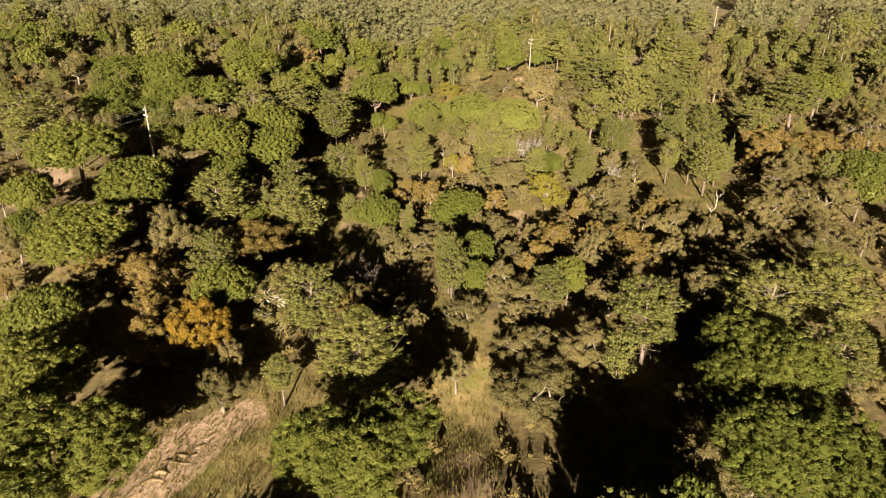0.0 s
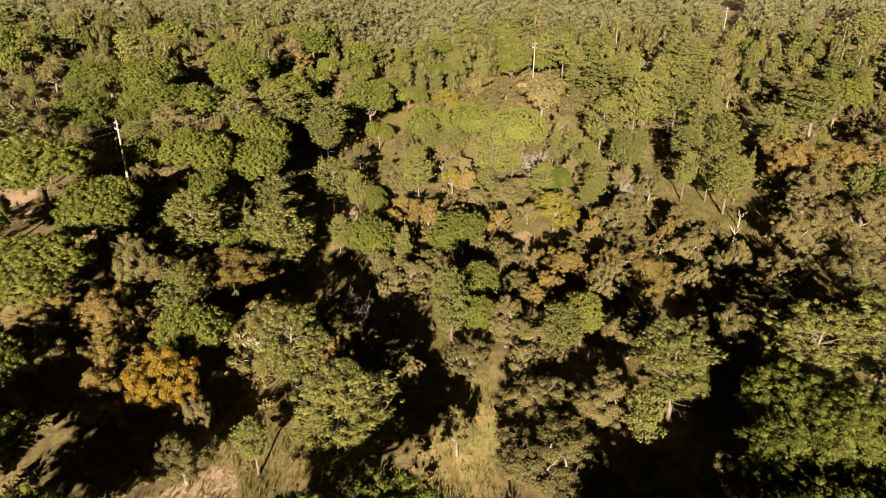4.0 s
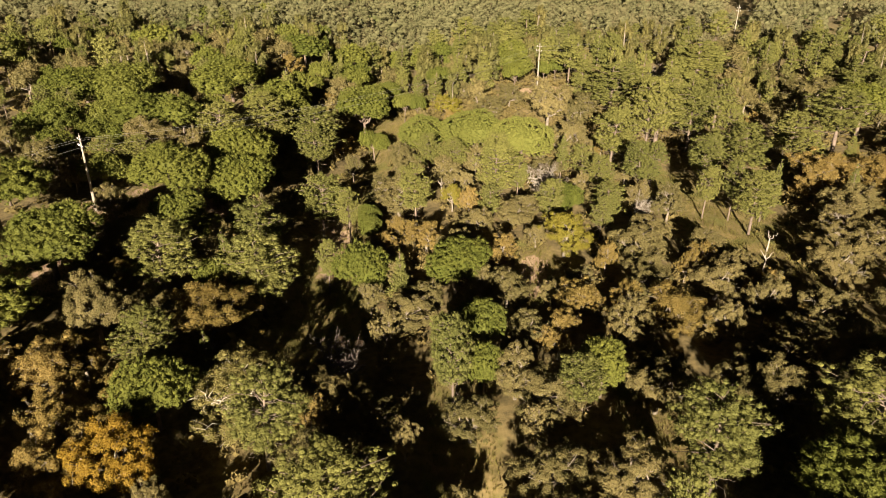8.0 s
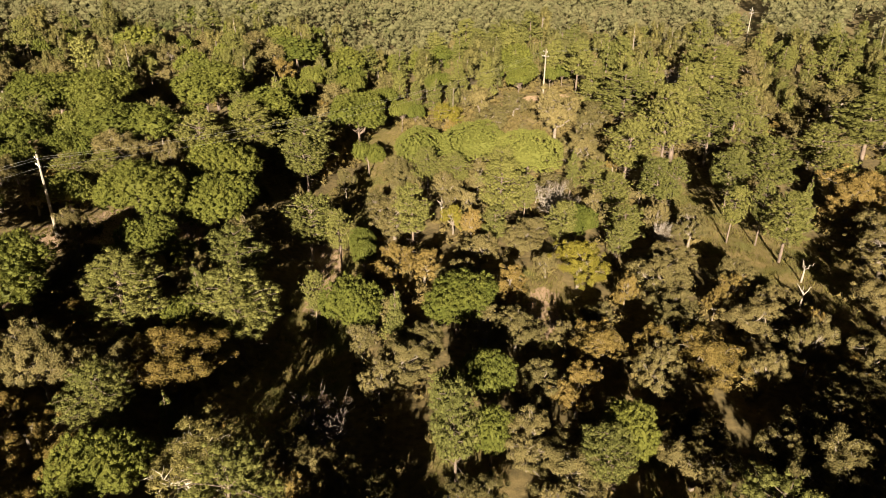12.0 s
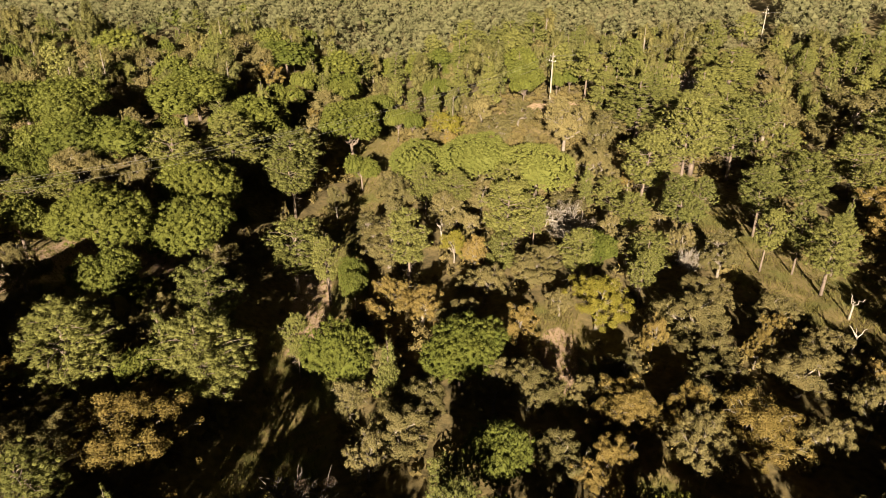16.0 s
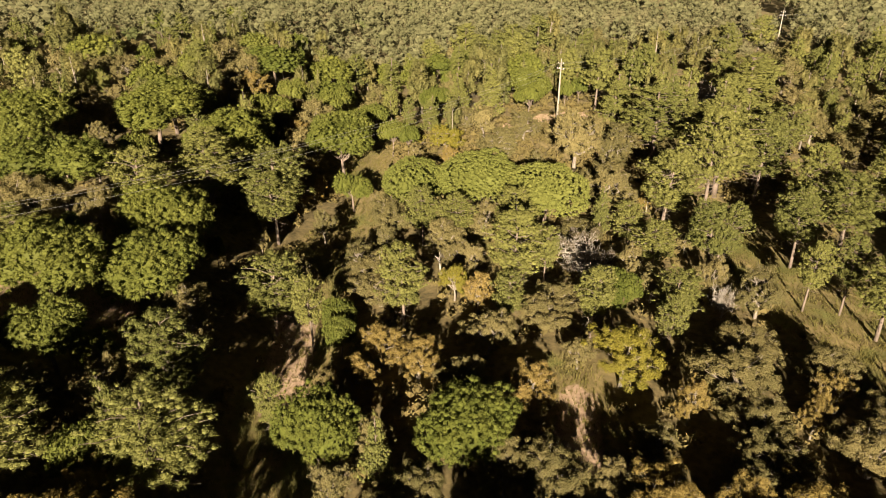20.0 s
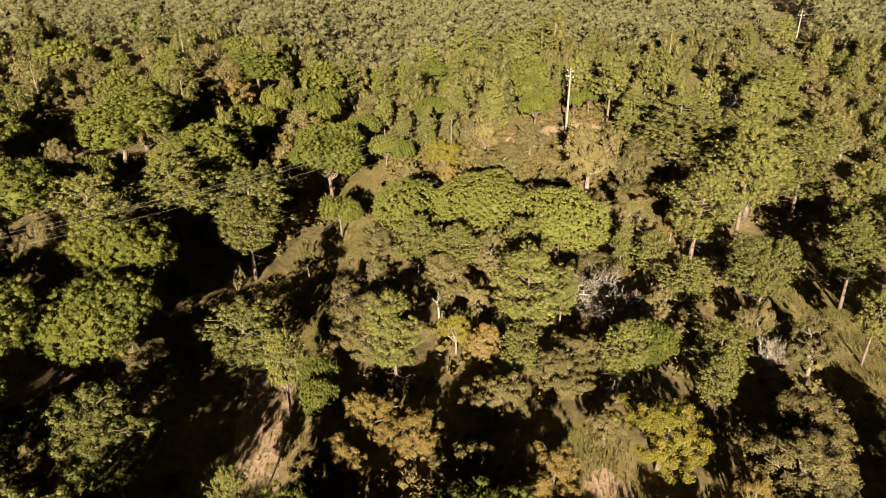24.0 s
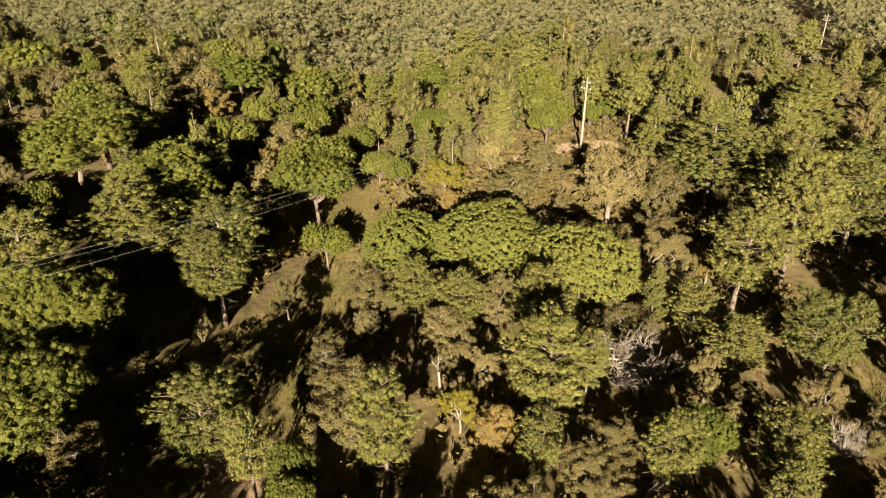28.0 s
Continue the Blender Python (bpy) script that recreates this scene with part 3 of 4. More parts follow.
plant('stone_pine', 15.4, 78.9, 5.8, 6.7)
plant('stone_pine', 4.1, 79.2, 4.6, 6.0)
plant('stone_pine', -50.4, 79.3, 5.3, 6.6)
plant('cork_oak', -26.9, 79.9, 3.8, 4.2)
plant('maritime_pine', -29.2, 81.0, 6.5, 8.3)
plant('cork_oak', 21.4, 81.4, 4.3, 4.0)
plant('maritime_pine', 0.7, 81.6, 4.1, 7.8)
plant('bare_tree', -10.4, 81.9, 7.2, 5.9)
plant('cork_oak', -34.7, 83.6, 7.0, 8.2)

# trees of the middle of the way
plant('brown_oak', 12.3, 85.3, 4.9, 5.5)
plant('stone_pine', 4.2, 85.5, 5.8, 6.9)
plant('cork_oak', 36.6, 85.6, 5.5, 5.8)
plant('cork_oak', 9.5, 87.3, 5.3, 4.5)
plant('stone_pine', -54.8, 87.6, 6.4, 7.2)
plant('brown_oak', -25.2, 88.3, 10.4, 7.4)
plant('cork_oak', 20.4, 88.5, 5.2, 5.7)
plant('brown_oak', 37.7, 89.0, 5.8, 4.9)
plant('cork_oak', 30.8, 89.3, 4.6, 5.0)
plant('cork_oak', -30.9, 89.6, 6.7, 5.3)
plant('brown_oak', 14.1, 89.7, 3.1, 3.3)
plant('brown_oak', 25.5, 90.3, 8.1, 6.1)
plant('cork_oak', 42.3, 90.4, 6.7, 6.5)
plant('stone_pine', -42.6, 91.1, 11.9, 8.5)
plant('cork_oak', -3.7, 91.3, 6.0, 4.9)
plant('brown_oak', 20.5, 92.2, 4.9, 5.5)
plant('cork_oak', 36.5, 92.4, 4.8, 6.5)
plant('brown_oak', -36.3, 92.8, 5.8, 4.9)
plant('brown_oak', 15.3, 92.9, 6.3, 5.1)
plant('cork_oak', 54.3, 93.5, 7.9, 6.0)
plant('brown_oak', -26.5, 94.1, 5.2, 5.7)
plant('maritime_pine', -32.5, 94.3, 9.3, 10.5)
plant('cork_oak', -2.2, 94.6, 5.1, 4.4)
plant('cork_oak', 21.3, 95.2, 4.0, 3.8)
plant('cork_oak', 4.4, 95.9, 4.2, 5.2)
plant('cork_oak', 7.6, 96.1, 5.9, 4.9)
plant('cork_oak', 12.8, 96.1, 3.5, 3.5)
plant('stone_pine', -27.4, 97.2, 5.0, 6.3)
plant('cork_oak', 25.0, 98.0, 5.8, 4.9)
plant('maritime_pine', -22.3, 98.1, 9.2, 11.4)
plant('cork_oak', 33.2, 98.5, 7.0, 5.5)
plant('cork_oak', -39.4, 99.2, 6.4, 5.3)
plant('stone_pine', 1.4, 99.4, 8.5, 7.0)
plant('cork_oak', 16.9, 100.3, 3.7, 3.6)
plant('stone_pine', -10.4, 100.6, 7.2, 8.0)
plant('stone_pine', -54.4, 100.8, 13.0, 10.6)
plant('cork_oak', -35.0, 101.1, 7.2, 5.6)
plant('cork_oak', 49.5, 102.1, 7.7, 7.0)
plant('brown_oak', 30.8, 102.8, 2.8, 4.4)
plant('cork_oak', 37.9, 103.4, 5.1, 4.4)
plant('maritime_pine', -15.5, 105.9, 3.2, 8.3)
plant('cork_oak', 59.6, 106.6, 10.7, 7.5)
plant('cork_oak', 1.5, 106.6, 5.3, 5.7)
plant('cork_oak', 25.4, 106.9, 7.9, 6.3)
plant('brown_oak', 7.4, 107.0, 5.3, 4.5)
plant('cork_oak', -43.0, 107.0, 5.1, 5.6)
plant('stone_pine', 66.0, 107.3, 6.8, 7.7)
plant('maritime_pine', -24.7, 108.0, 8.0, 10.5)
plant('stone_pine', -35.2, 108.2, 7.4, 6.9)
plant('brown_oak', -8.7, 108.4, 6.7, 5.3)
plant('stone_pine', -31.7, 108.8, 4.8, 5.5)
plant('cork_oak', 35.4, 110.0, 5.5, 4.6)
plant('yellow_oak', 16.5, 110.1, 7.1, 6.7)
plant('brown_oak', -2.7, 111.2, 5.9, 4.9)
plant('maritime_pine', -67.0, 112.1, 11.3, 12.8)
plant('cork_oak', 12.8, 112.6, 3.6, 3.6)
plant('cork_oak', 56.3, 114.1, 8.3, 6.2)
plant('maritime_pine', 22.4, 115.4, 3.5, 6.8)
plant('cork_oak', 4.4, 115.4, 5.8, 4.8)
plant('stone_pine', -38.8, 116.0, 11.5, 9.4)
plant('stone_pine', -48.6, 116.7, 7.3, 6.5)
plant('stone_pine', 71.9, 116.9, 10.5, 8.7)
plant('stone_pine', -11.0, 118.0, 3.8, 5.4)
plant('maritime_pine', 45.1, 118.2, 6.8, 9.7)
plant('maritime_pine', 15.1, 118.3, 4.8, 8.3)
plant('cork_oak', -59.1, 118.4, 8.2, 7.3)
plant('cork_oak', 10.1, 118.9, 5.3, 4.5)
plant('cork_oak', -27.2, 119.0, 8.0, 6.0)
plant('maritime_pine', 23.9, 119.4, 5.5, 7.5)
plant('cork_oak', 60.0, 119.6, 9.2, 7.8)
plant('maritime_pine', -4.5, 120.1, 5.8, 10.0)
plant('maritime_pine', 6.6, 120.1, 4.1, 6.4)
plant('stone_pine', 17.9, 120.8, 5.5, 6.6)
plant('stone_pine', -31.4, 120.8, 10.8, 9.6)
plant('stone_pine', -11.5, 120.9, 4.1, 5.7)
plant('maritime_pine', -14.7, 121.2, 4.2, 9.5)
plant('cork_oak', 34.1, 122.3, 5.6, 5.9)
plant('dead_tree', 30.4, 122.5, 3.5, 4.9)
plant('cork_oak', 12.0, 122.6, 5.1, 4.4)
plant('brown_oak', 3.5, 122.8, 4.3, 5.2)
plant('maritime_pine', 48.6, 122.9, 5.1, 8.1)
plant('maritime_pine', 43.8, 123.1, 4.2, 9.6)
plant('maritime_pine', 40.1, 124.0, 4.2, 8.6)
plant('maritime_pine', -19.4, 124.1, 7.7, 10.3)
plant('maritime_pine', 7.5, 124.6, 7.4, 11.4)

# trees round the umbrella pines
plant('yellow_oak', 1.0, 125.9, 3.5, 4.7)
plant('cork_oak', -7.6, 127.0, 8.2, 6.2)
plant('cork_oak', 30.5, 127.0, 3.9, 5.0)
plant('cork_oak', 22.1, 129.5, 3.8, 4.9)
plant('cork_oak', 3.4, 130.4, 4.1, 5.1)
plant('dead_tree', 16.6, 130.5, 7.8, 7.0)
plant('cork_oak', -47.7, 130.6, 9.5, 8.0)
plant('brown_oak', 69.6, 131.0, 11.7, 8.1)
plant('stone_pine', -33.0, 131.3, 11.6, 10.4)
plant('maritime_pine', 25.0, 131.6, 5.5, 7.5)
plant('brown_oak', 60.9, 131.9, 10.6, 8.0)
plant('cork_oak', 1.2, 133.4, 4.3, 4.0)
plant('stone_pine', -56.8, 133.4, 7.4, 6.8)
plant('stone_pine', -64.9, 133.5, 10.6, 9.5)
plant('maritime_pine', 43.2, 134.1, 6.6, 9.9)
plant('stone_pine', -28.9, 134.7, 2.2, 4.2)
plant('cork_oak', -17.7, 135.0, 3.7, 4.9)
plant('cork_oak', 27.3, 135.8, 3.3, 4.3)
plant('maritime_pine', 8.8, 136.0, 6.6, 9.6)
plant('cork_oak', -10.8, 136.1, 5.8, 4.8)
plant('cork_oak', -0.5, 136.3, 5.8, 6.0)
plant('maritime_pine', -38.5, 137.2, 7.8, 10.4)
plant('cork_oak', 16.9, 137.5, 6.4, 5.1)
plant('cork_oak', 31.0, 137.6, 4.1, 4.1)
plant('maritime_pine', 23.5, 137.7, 4.8, 7.0)
plant('stone_pine', -48.6, 138.2, 14.9, 9.9)
plant('maritime_pine', 51.3, 138.2, 8.7, 11.0)
plant('maritime_pine', 1.5, 138.5, 5.5, 8.1)
plant('maritime_pine', 62.1, 139.5, 6.7, 9.4)
plant('stone_pine', -57.3, 139.7, 9.1, 8.2)
plant('cork_oak', -81.6, 139.7, 9.7, 8.1)
plant('maritime_pine', -3.1, 140.4, 5.4, 8.6)
plant('cork_oak', 5.0, 141.0, 5.4, 5.4)
plant('cork_oak', -25.1, 141.2, 2.5, 4.2)
plant('umbrella_pine', 13.3, 142.6, 11.6, 10.2)
plant('stone_pine', -42.0, 142.6, 4.7, 6.1)
plant('maritime_pine', 29.3, 142.7, 9.1, 12.1)
plant('cork_oak', -3.5, 144.0, 3.8, 4.8)
plant('cork_oak', -7.7, 144.7, 6.8, 6.5)
plant('maritime_pine', 50.0, 145.4, 7.2, 12.5)
plant('maritime_pine', -23.9, 145.6, 8.3, 10.7)
plant('cork_oak', -43.0, 146.2, 6.3, 5.1)
plant('cork_oak', 22.7, 146.9, 7.8, 7.8)
plant('maritime_pine', -33.0, 147.3, 10.5, 11.4)
plant('stone_pine', -43.1, 147.8, 6.5, 7.4)
plant('cork_oak', 89.9, 147.9, 11.6, 9.0)
plant('maritime_pine', 37.0, 148.6, 8.4, 15.7)
plant('cork_oak', -17.9, 149.1, 4.0, 5.6)
plant('umbrella_pine', 4.9, 149.3, 13.1, 9.0)
plant('umbrella_pine', -4.5, 150.3, 10.4, 8.8)
plant('maritime_pine', 65.0, 150.6, 8.7, 10.0)
plant('maritime_pine', -25.1, 150.9, 10.9, 12.0)
plant('cork_oak', 23.3, 152.4, 8.1, 6.1)
plant('maritime_pine', -35.3, 154.0, 8.3, 9.7)
plant('cork_oak', -9.6, 154.4, 5.1, 4.4)
plant('maritime_pine', 46.8, 154.7, 8.8, 11.9)
plant('maritime_pine', 40.7, 155.0, 14.0, 13.4)
plant('stone_pine', -72.7, 155.9, 12.1, 10.2)
plant('maritime_pine', 76.9, 157.5, 13.5, 13.4)
plant('stone_pine', -63.2, 157.7, 13.7, 10.9)
plant('cork_oak', 34.8, 158.3, 7.9, 7.1)
plant('cork_oak', 6.1, 158.7, 5.1, 5.6)
plant('brown_oak', -23.0, 159.7, 5.4, 4.6)
plant('cork_oak', 25.8, 160.3, 5.9, 6.1)
plant('stone_pine', -15.1, 160.6, 6.3, 6.7)
plant('cork_oak', 20.3, 160.6, 9.6, 10.6)
plant('maritime_pine', 49.3, 161.2, 9.8, 10.9)
plant('stone_pine', -34.7, 161.4, 12.8, 10.2)
plant('maritime_pine', 44.3, 162.8, 10.6, 12.2)
plant('maritime_pine', -39.4, 163.4, 4.1, 7.8)
plant('maritime_pine', 33.2, 163.5, 12.4, 12.9)
plant('stone_pine', -46.0, 163.6, 14.0, 9.4)
plant('brown_oak', -22.0, 163.9, 4.5, 6.3)

# trees beyond the umbrella pines
plant('cork_oak', 8.9, 165.6, 7.9, 6.0)
plant('stone_pine', -75.1, 165.7, 12.5, 8.8)
plant('cork_oak', 28.1, 165.8, 7.8, 5.9)
plant('stone_pine', -65.6, 167.0, 10.3, 7.8)
plant('stone_pine', 87.7, 169.0, 14.6, 11.3)
plant('stone_pine', -34.4, 169.6, 11.4, 9.4)
plant('maritime_pine', 57.2, 169.7, 8.8, 11.0)
plant('cork_oak', 35.9, 171.2, 6.9, 8.3)
plant('yellow_oak', 0.1, 171.4, 6.7, 5.3)
plant('cork_oak', 13.3, 172.0, 6.7, 5.3)
plant('stone_pine', -18.3, 173.2, 12.3, 11.1)
plant('stone_pine', -47.1, 173.8, 13.9, 9.4)
plant('cork_oak', -59.3, 173.9, 5.1, 6.8)
plant('cork_oak', 60.6, 174.5, 10.3, 8.4)
plant('maritime_pine', 28.9, 174.7, 8.1, 10.6)
plant('maritime_pine', 49.2, 178.8, 9.1, 11.2)
plant('cork_oak', 3.5, 179.3, 5.4, 4.6)
plant('stone_pine', -9.9, 179.6, 5.6, 6.8)
plant('stone_pine', 14.8, 180.0, 5.5, 6.7)
plant('maritime_pine', 7.9, 180.2, 6.7, 11.9)
plant('stone_pine', -19.4, 180.4, 12.3, 10.3)
plant('maritime_pine', -3.2, 180.9, 5.9, 8.4)
plant('cork_oak', 82.1, 181.9, 16.0, 10.5)
plant('cork_oak', -59.4, 182.0, 7.2, 6.8)
plant('brown_oak', -27.8, 183.7, 5.2, 5.7)
plant('stone_pine', 15.8, 185.1, 7.8, 7.7)
plant('maritime_pine', 2.3, 185.3, 7.1, 9.8)
plant('stone_pine', -34.1, 187.4, 8.0, 7.8)
plant('brown_oak', -46.7, 188.6, 7.2, 6.8)
plant('stone_pine', -2.4, 189.2, 6.0, 7.0)
plant('stone_pine', -109.9, 191.8, 15.6, 11.7)
plant('cork_oak', 68.0, 192.8, 9.9, 8.2)
plant('cork_oak', -32.7, 194.8, 5.7, 6.0)
plant('cork_oak', -44.2, 195.1, 7.6, 6.9)
plant('maritime_pine', 61.5, 196.7, 17.8, 13.4)
plant('maritime_pine', 101.4, 197.3, 16.0, 13.4)
plant('stone_pine', -15.3, 197.4, 6.6, 7.5)
plant('dead_tree', 52.4, 197.9, 6.5, 6.8)
plant('cork_oak', -65.8, 198.5, 10.0, 8.3)
plant('brown_oak', -39.8, 199.0, 6.8, 6.5)
plant('stone_pine', -32.4, 200.9, 6.7, 7.4)
plant('stone_pine', -24.0, 202.1, 7.3, 8.1)
plant('stone_pine', -52.2, 202.9, 6.7, 7.1)
plant('bare_tree', 54.5, 203.0, 5.1, 6.2)
plant('cork_oak', -60.4, 203.5, 8.3, 7.4)
plant('maritime_pine', 67.5, 206.7, 9.6, 11.6)
plant('slender_tree', 28.5, 206.8, 5.7, 10.0)
plant('maritime_pine', -5.9, 207.4, 7.3, 10.7)
plant('slender_tree', 37.1, 207.4, 5.8, 10.1)
plant('stone_pine', -25.1, 208.6, 9.3, 8.2)
plant('cork_oak', 40.9, 210.0, 5.7, 7.3)
plant('stone_pine', -38.5, 212.4, 13.1, 9.1)
plant('slender_tree', 34.7, 214.7, 6.1, 10.4)
plant('stone_pine', -79.3, 214.8, 12.1, 9.3)
plant('cork_oak', 77.6, 216.9, 9.6, 8.0)
plant('stone_pine', -31.0, 217.0, 6.6, 7.2)
plant('stone_pine', -28.0, 221.6, 12.2, 9.1)
plant('slender_tree', 50.7, 222.6, 5.7, 10.0)
plant('slender_tree', 46.9, 225.5, 6.7, 11.1)
plant('slender_tree', 60.1, 227.1, 7.0, 11.4)
plant('maritime_pine', -14.1, 230.2, 8.6, 10.9)
plant('slender_tree', 29.2, 232.2, 5.8, 10.1)
plant('slender_tree', 24.8, 236.0, 5.9, 10.2)
plant('slender_tree', 58.7, 237.0, 6.3, 10.7)
plant('slender_tree', 69.2, 240.0, 6.5, 10.9)
plant('slender_tree', 21.2, 240.1, 6.1, 10.4)
plant('cork_oak', 38.5, 241.9, 6.9, 8.4)
plant('slender_tree', 15.4, 242.0, 6.1, 10.4)
plant('stone_pine', -77.7, 249.9, 10.1, 8.6)
plant('stone_pine', -62.9, 265.0, 9.1, 8.2)


# more of the wood along the way
plant('cork_oak', 29.5, 79.8, 5.2, 5.3)
plant('cork_oak', 28.1, 112.2, 7.2, 5.6)
plant('cork_oak', 25.4, 102.4, 5.7, 4.8)
plant('maritime_pine', 31.5, 131.0, 6.9, 9.9)
plant('cork_oak', -1.2, 142.7, 4.0, 6.0)
plant('cork_oak', -49.1, 148.6, 4.2, 4.8)
plant('cork_oak', -23.2, 170.6, 5.4, 7.1)


# ---- the trees between: smaller ones that fill the wood ----
GAPS = [(12, 56, 4), (-31, 59, 4), (30, 75, 3.5), (-3, 66, 3), (-26, 86, 4), (-9, 77, 3.5), (32, 86, 4.5), (-23, 112, 4), (-26, 131, 4),
        (35, 116, 3), (-7, 125, 3), (-29, 137, 6), (-30, 147, 4.5), (3, 123, 2.5), (20, 131, 2), (-37, 190, 4), (-48, 168, 4), (42, 152, 2.5),
        (-67, 182, 5), (-40, 84, 3), (32, 172, 3), (28, 164, 2.5), (-46, 108, 3.5), (-50, 115, 3), (-46, 103, 3.5), (-43, 112, 4),
        (19, 172, 3), (19, 165, 2.5),
        (26, 84, 4), (31, 82, 4), (31, 76, 4), (30, 69, 4), (33, 68, 3), (-31, 147, 4), (-23, 134, 4), (-27, 128, 4), (-23, 122, 4), (-31, 112, 3), (-24, 110, 4), (-20, 113, 4), (2, 115, 4), (-31, 63, 4), (-27, 58, 4), (-3, 84, 3), (-2, 58, 3), (8, 52, 4), (13, 53, 4), (28, 73, 3), (2, 113, 2.5), (-26, 138, 4), (-18, 102, 4), (-26, 133, 4)]


def crowded(x, y, width, gap):
    if any((x - a) ** 2 + (y - b) ** 2 < (r + 0.3 * width) ** 2 for a, b, r in GAPS):
        return True
    return any((x - a) ** 2 + (y - b) ** 2 < (gap * (width + w)) ** 2 for a, b, w in PLANTED)


def fill(count, y0, y1, kinds, gap, big):
    made = 0
    for _ in range(count * 30):
        if made >= count:
            return
        y = float(pick.uniform(y0, y1))
        reach = 0.66 * y + 12 if y > 100 else 0.62 * y + 18
        x = float(pick.uniform(-reach, reach))
        width = float(pick.uniform(2.6, big))
        if crowded(x, y, width, gap) or openness(x, y) > 0.3:
            continue
        kind = kinds[int(pick.integers(len(kinds)))]
        if kind == "stone_pine" and x > 25:
            kind = "maritime_pine"
        tall = {"stone_pine": 0.5 * width + 4.4, "maritime_pine": 0.9 * width + 5, "slender_tree": width * 1.1 + 4}.get(kind, 0.6 * width + 2.6)
        plant(kind, x, y, width, tall * float(pick.uniform(0.9, 1.1)), "small" if y < 100 or width < 3.2 else "middle" if y < 172 else "plain")
        made += 1


OAKS = ["cork_oak", "cork_oak", "brown_oak", "maritime_pine"]
# pines added behind the start, mostly out of view, to shade the first slope
for x0, x1, count in ((8, 19, 12), (-66, -42, 12), (-16, -11, 3), (34, 72, 16)):
    for _ in range(count):
        width = float(pick.uniform(4.5, 8))
        plant(("stone_pine", "maritime_pine")[int(pick.integers(2))], float(pick.uniform(x0, x1)), float(pick.uniform(14, 42)), width, 0.6 * width + 5.5, "small")
for _ in range(150):
    x, y, width = float(pick.uniform(-62, -27)), float(pick.uniform(88, 150)), float(pick.uniform(4.0, 6.5))
    if not crowded(x, y, width, 0.37) and openness(x, y) < 0.3:
        plant(("stone_pine", "cork_oak", "maritime_pine")[int(pick.integers(3))], x, y, width, 0.5 * width + 4.2)
fill(45, 60, 112, OAKS, 0.42, 4.0)
fill(120, 112, 172, OAKS, 0.42, 4.6)
fill(470, 172, 242, ["cork_oak", "maritime_pine", "maritime_pine", "stone_pine", "slender_tree", "cork_oak"], 0.36, 8.5)


plant("maritime_pine", 31.5, 130.5, 4.6, 10.5, "fine", 14)


# ---- snags and fallen trunks ----
def snag(x, y, height, lean, turn):
    rng = np.random.default_rng(int(x * 10) + 50)
    top = tagged(new("tree_snag"), "bleached broken trunk with forked stubs", "tree snag", "snags")
    fork = np.array((0.1, 0, height * 0.6))
    part("trunk", tube([(0, 0, -0.3), (0.05, 0, height * 0.3), fork], (0.15, 0.12, 0.1), 8), BARK_DEAD, top, smooth=True)
    for q in ((-0.9, 0.2, height), (0.8, -0.1, height * 0.92), (0.1, 0.5, height * 0.85)):
        part("branch", limb(rng, fork - (0, 0, 0.05), q, 0.085, 0.03, 0.1, 4, 6), BARK_DEAD, top, smooth=True)
    top.matrix_basis = pose(x, y, float(land(x, y)), 0, lean, 0) @ pose(0, 0, 0, 0, 0, turn)


snag(42.0, 105.5, 3.4, 0, 0)
snag(14.4, 119.0, 2.6, 22, 40)
snag(-0.6, 131.5, 3.6, -6, 80)
snag(45.5, 112.5, 3.2, 4, 120)


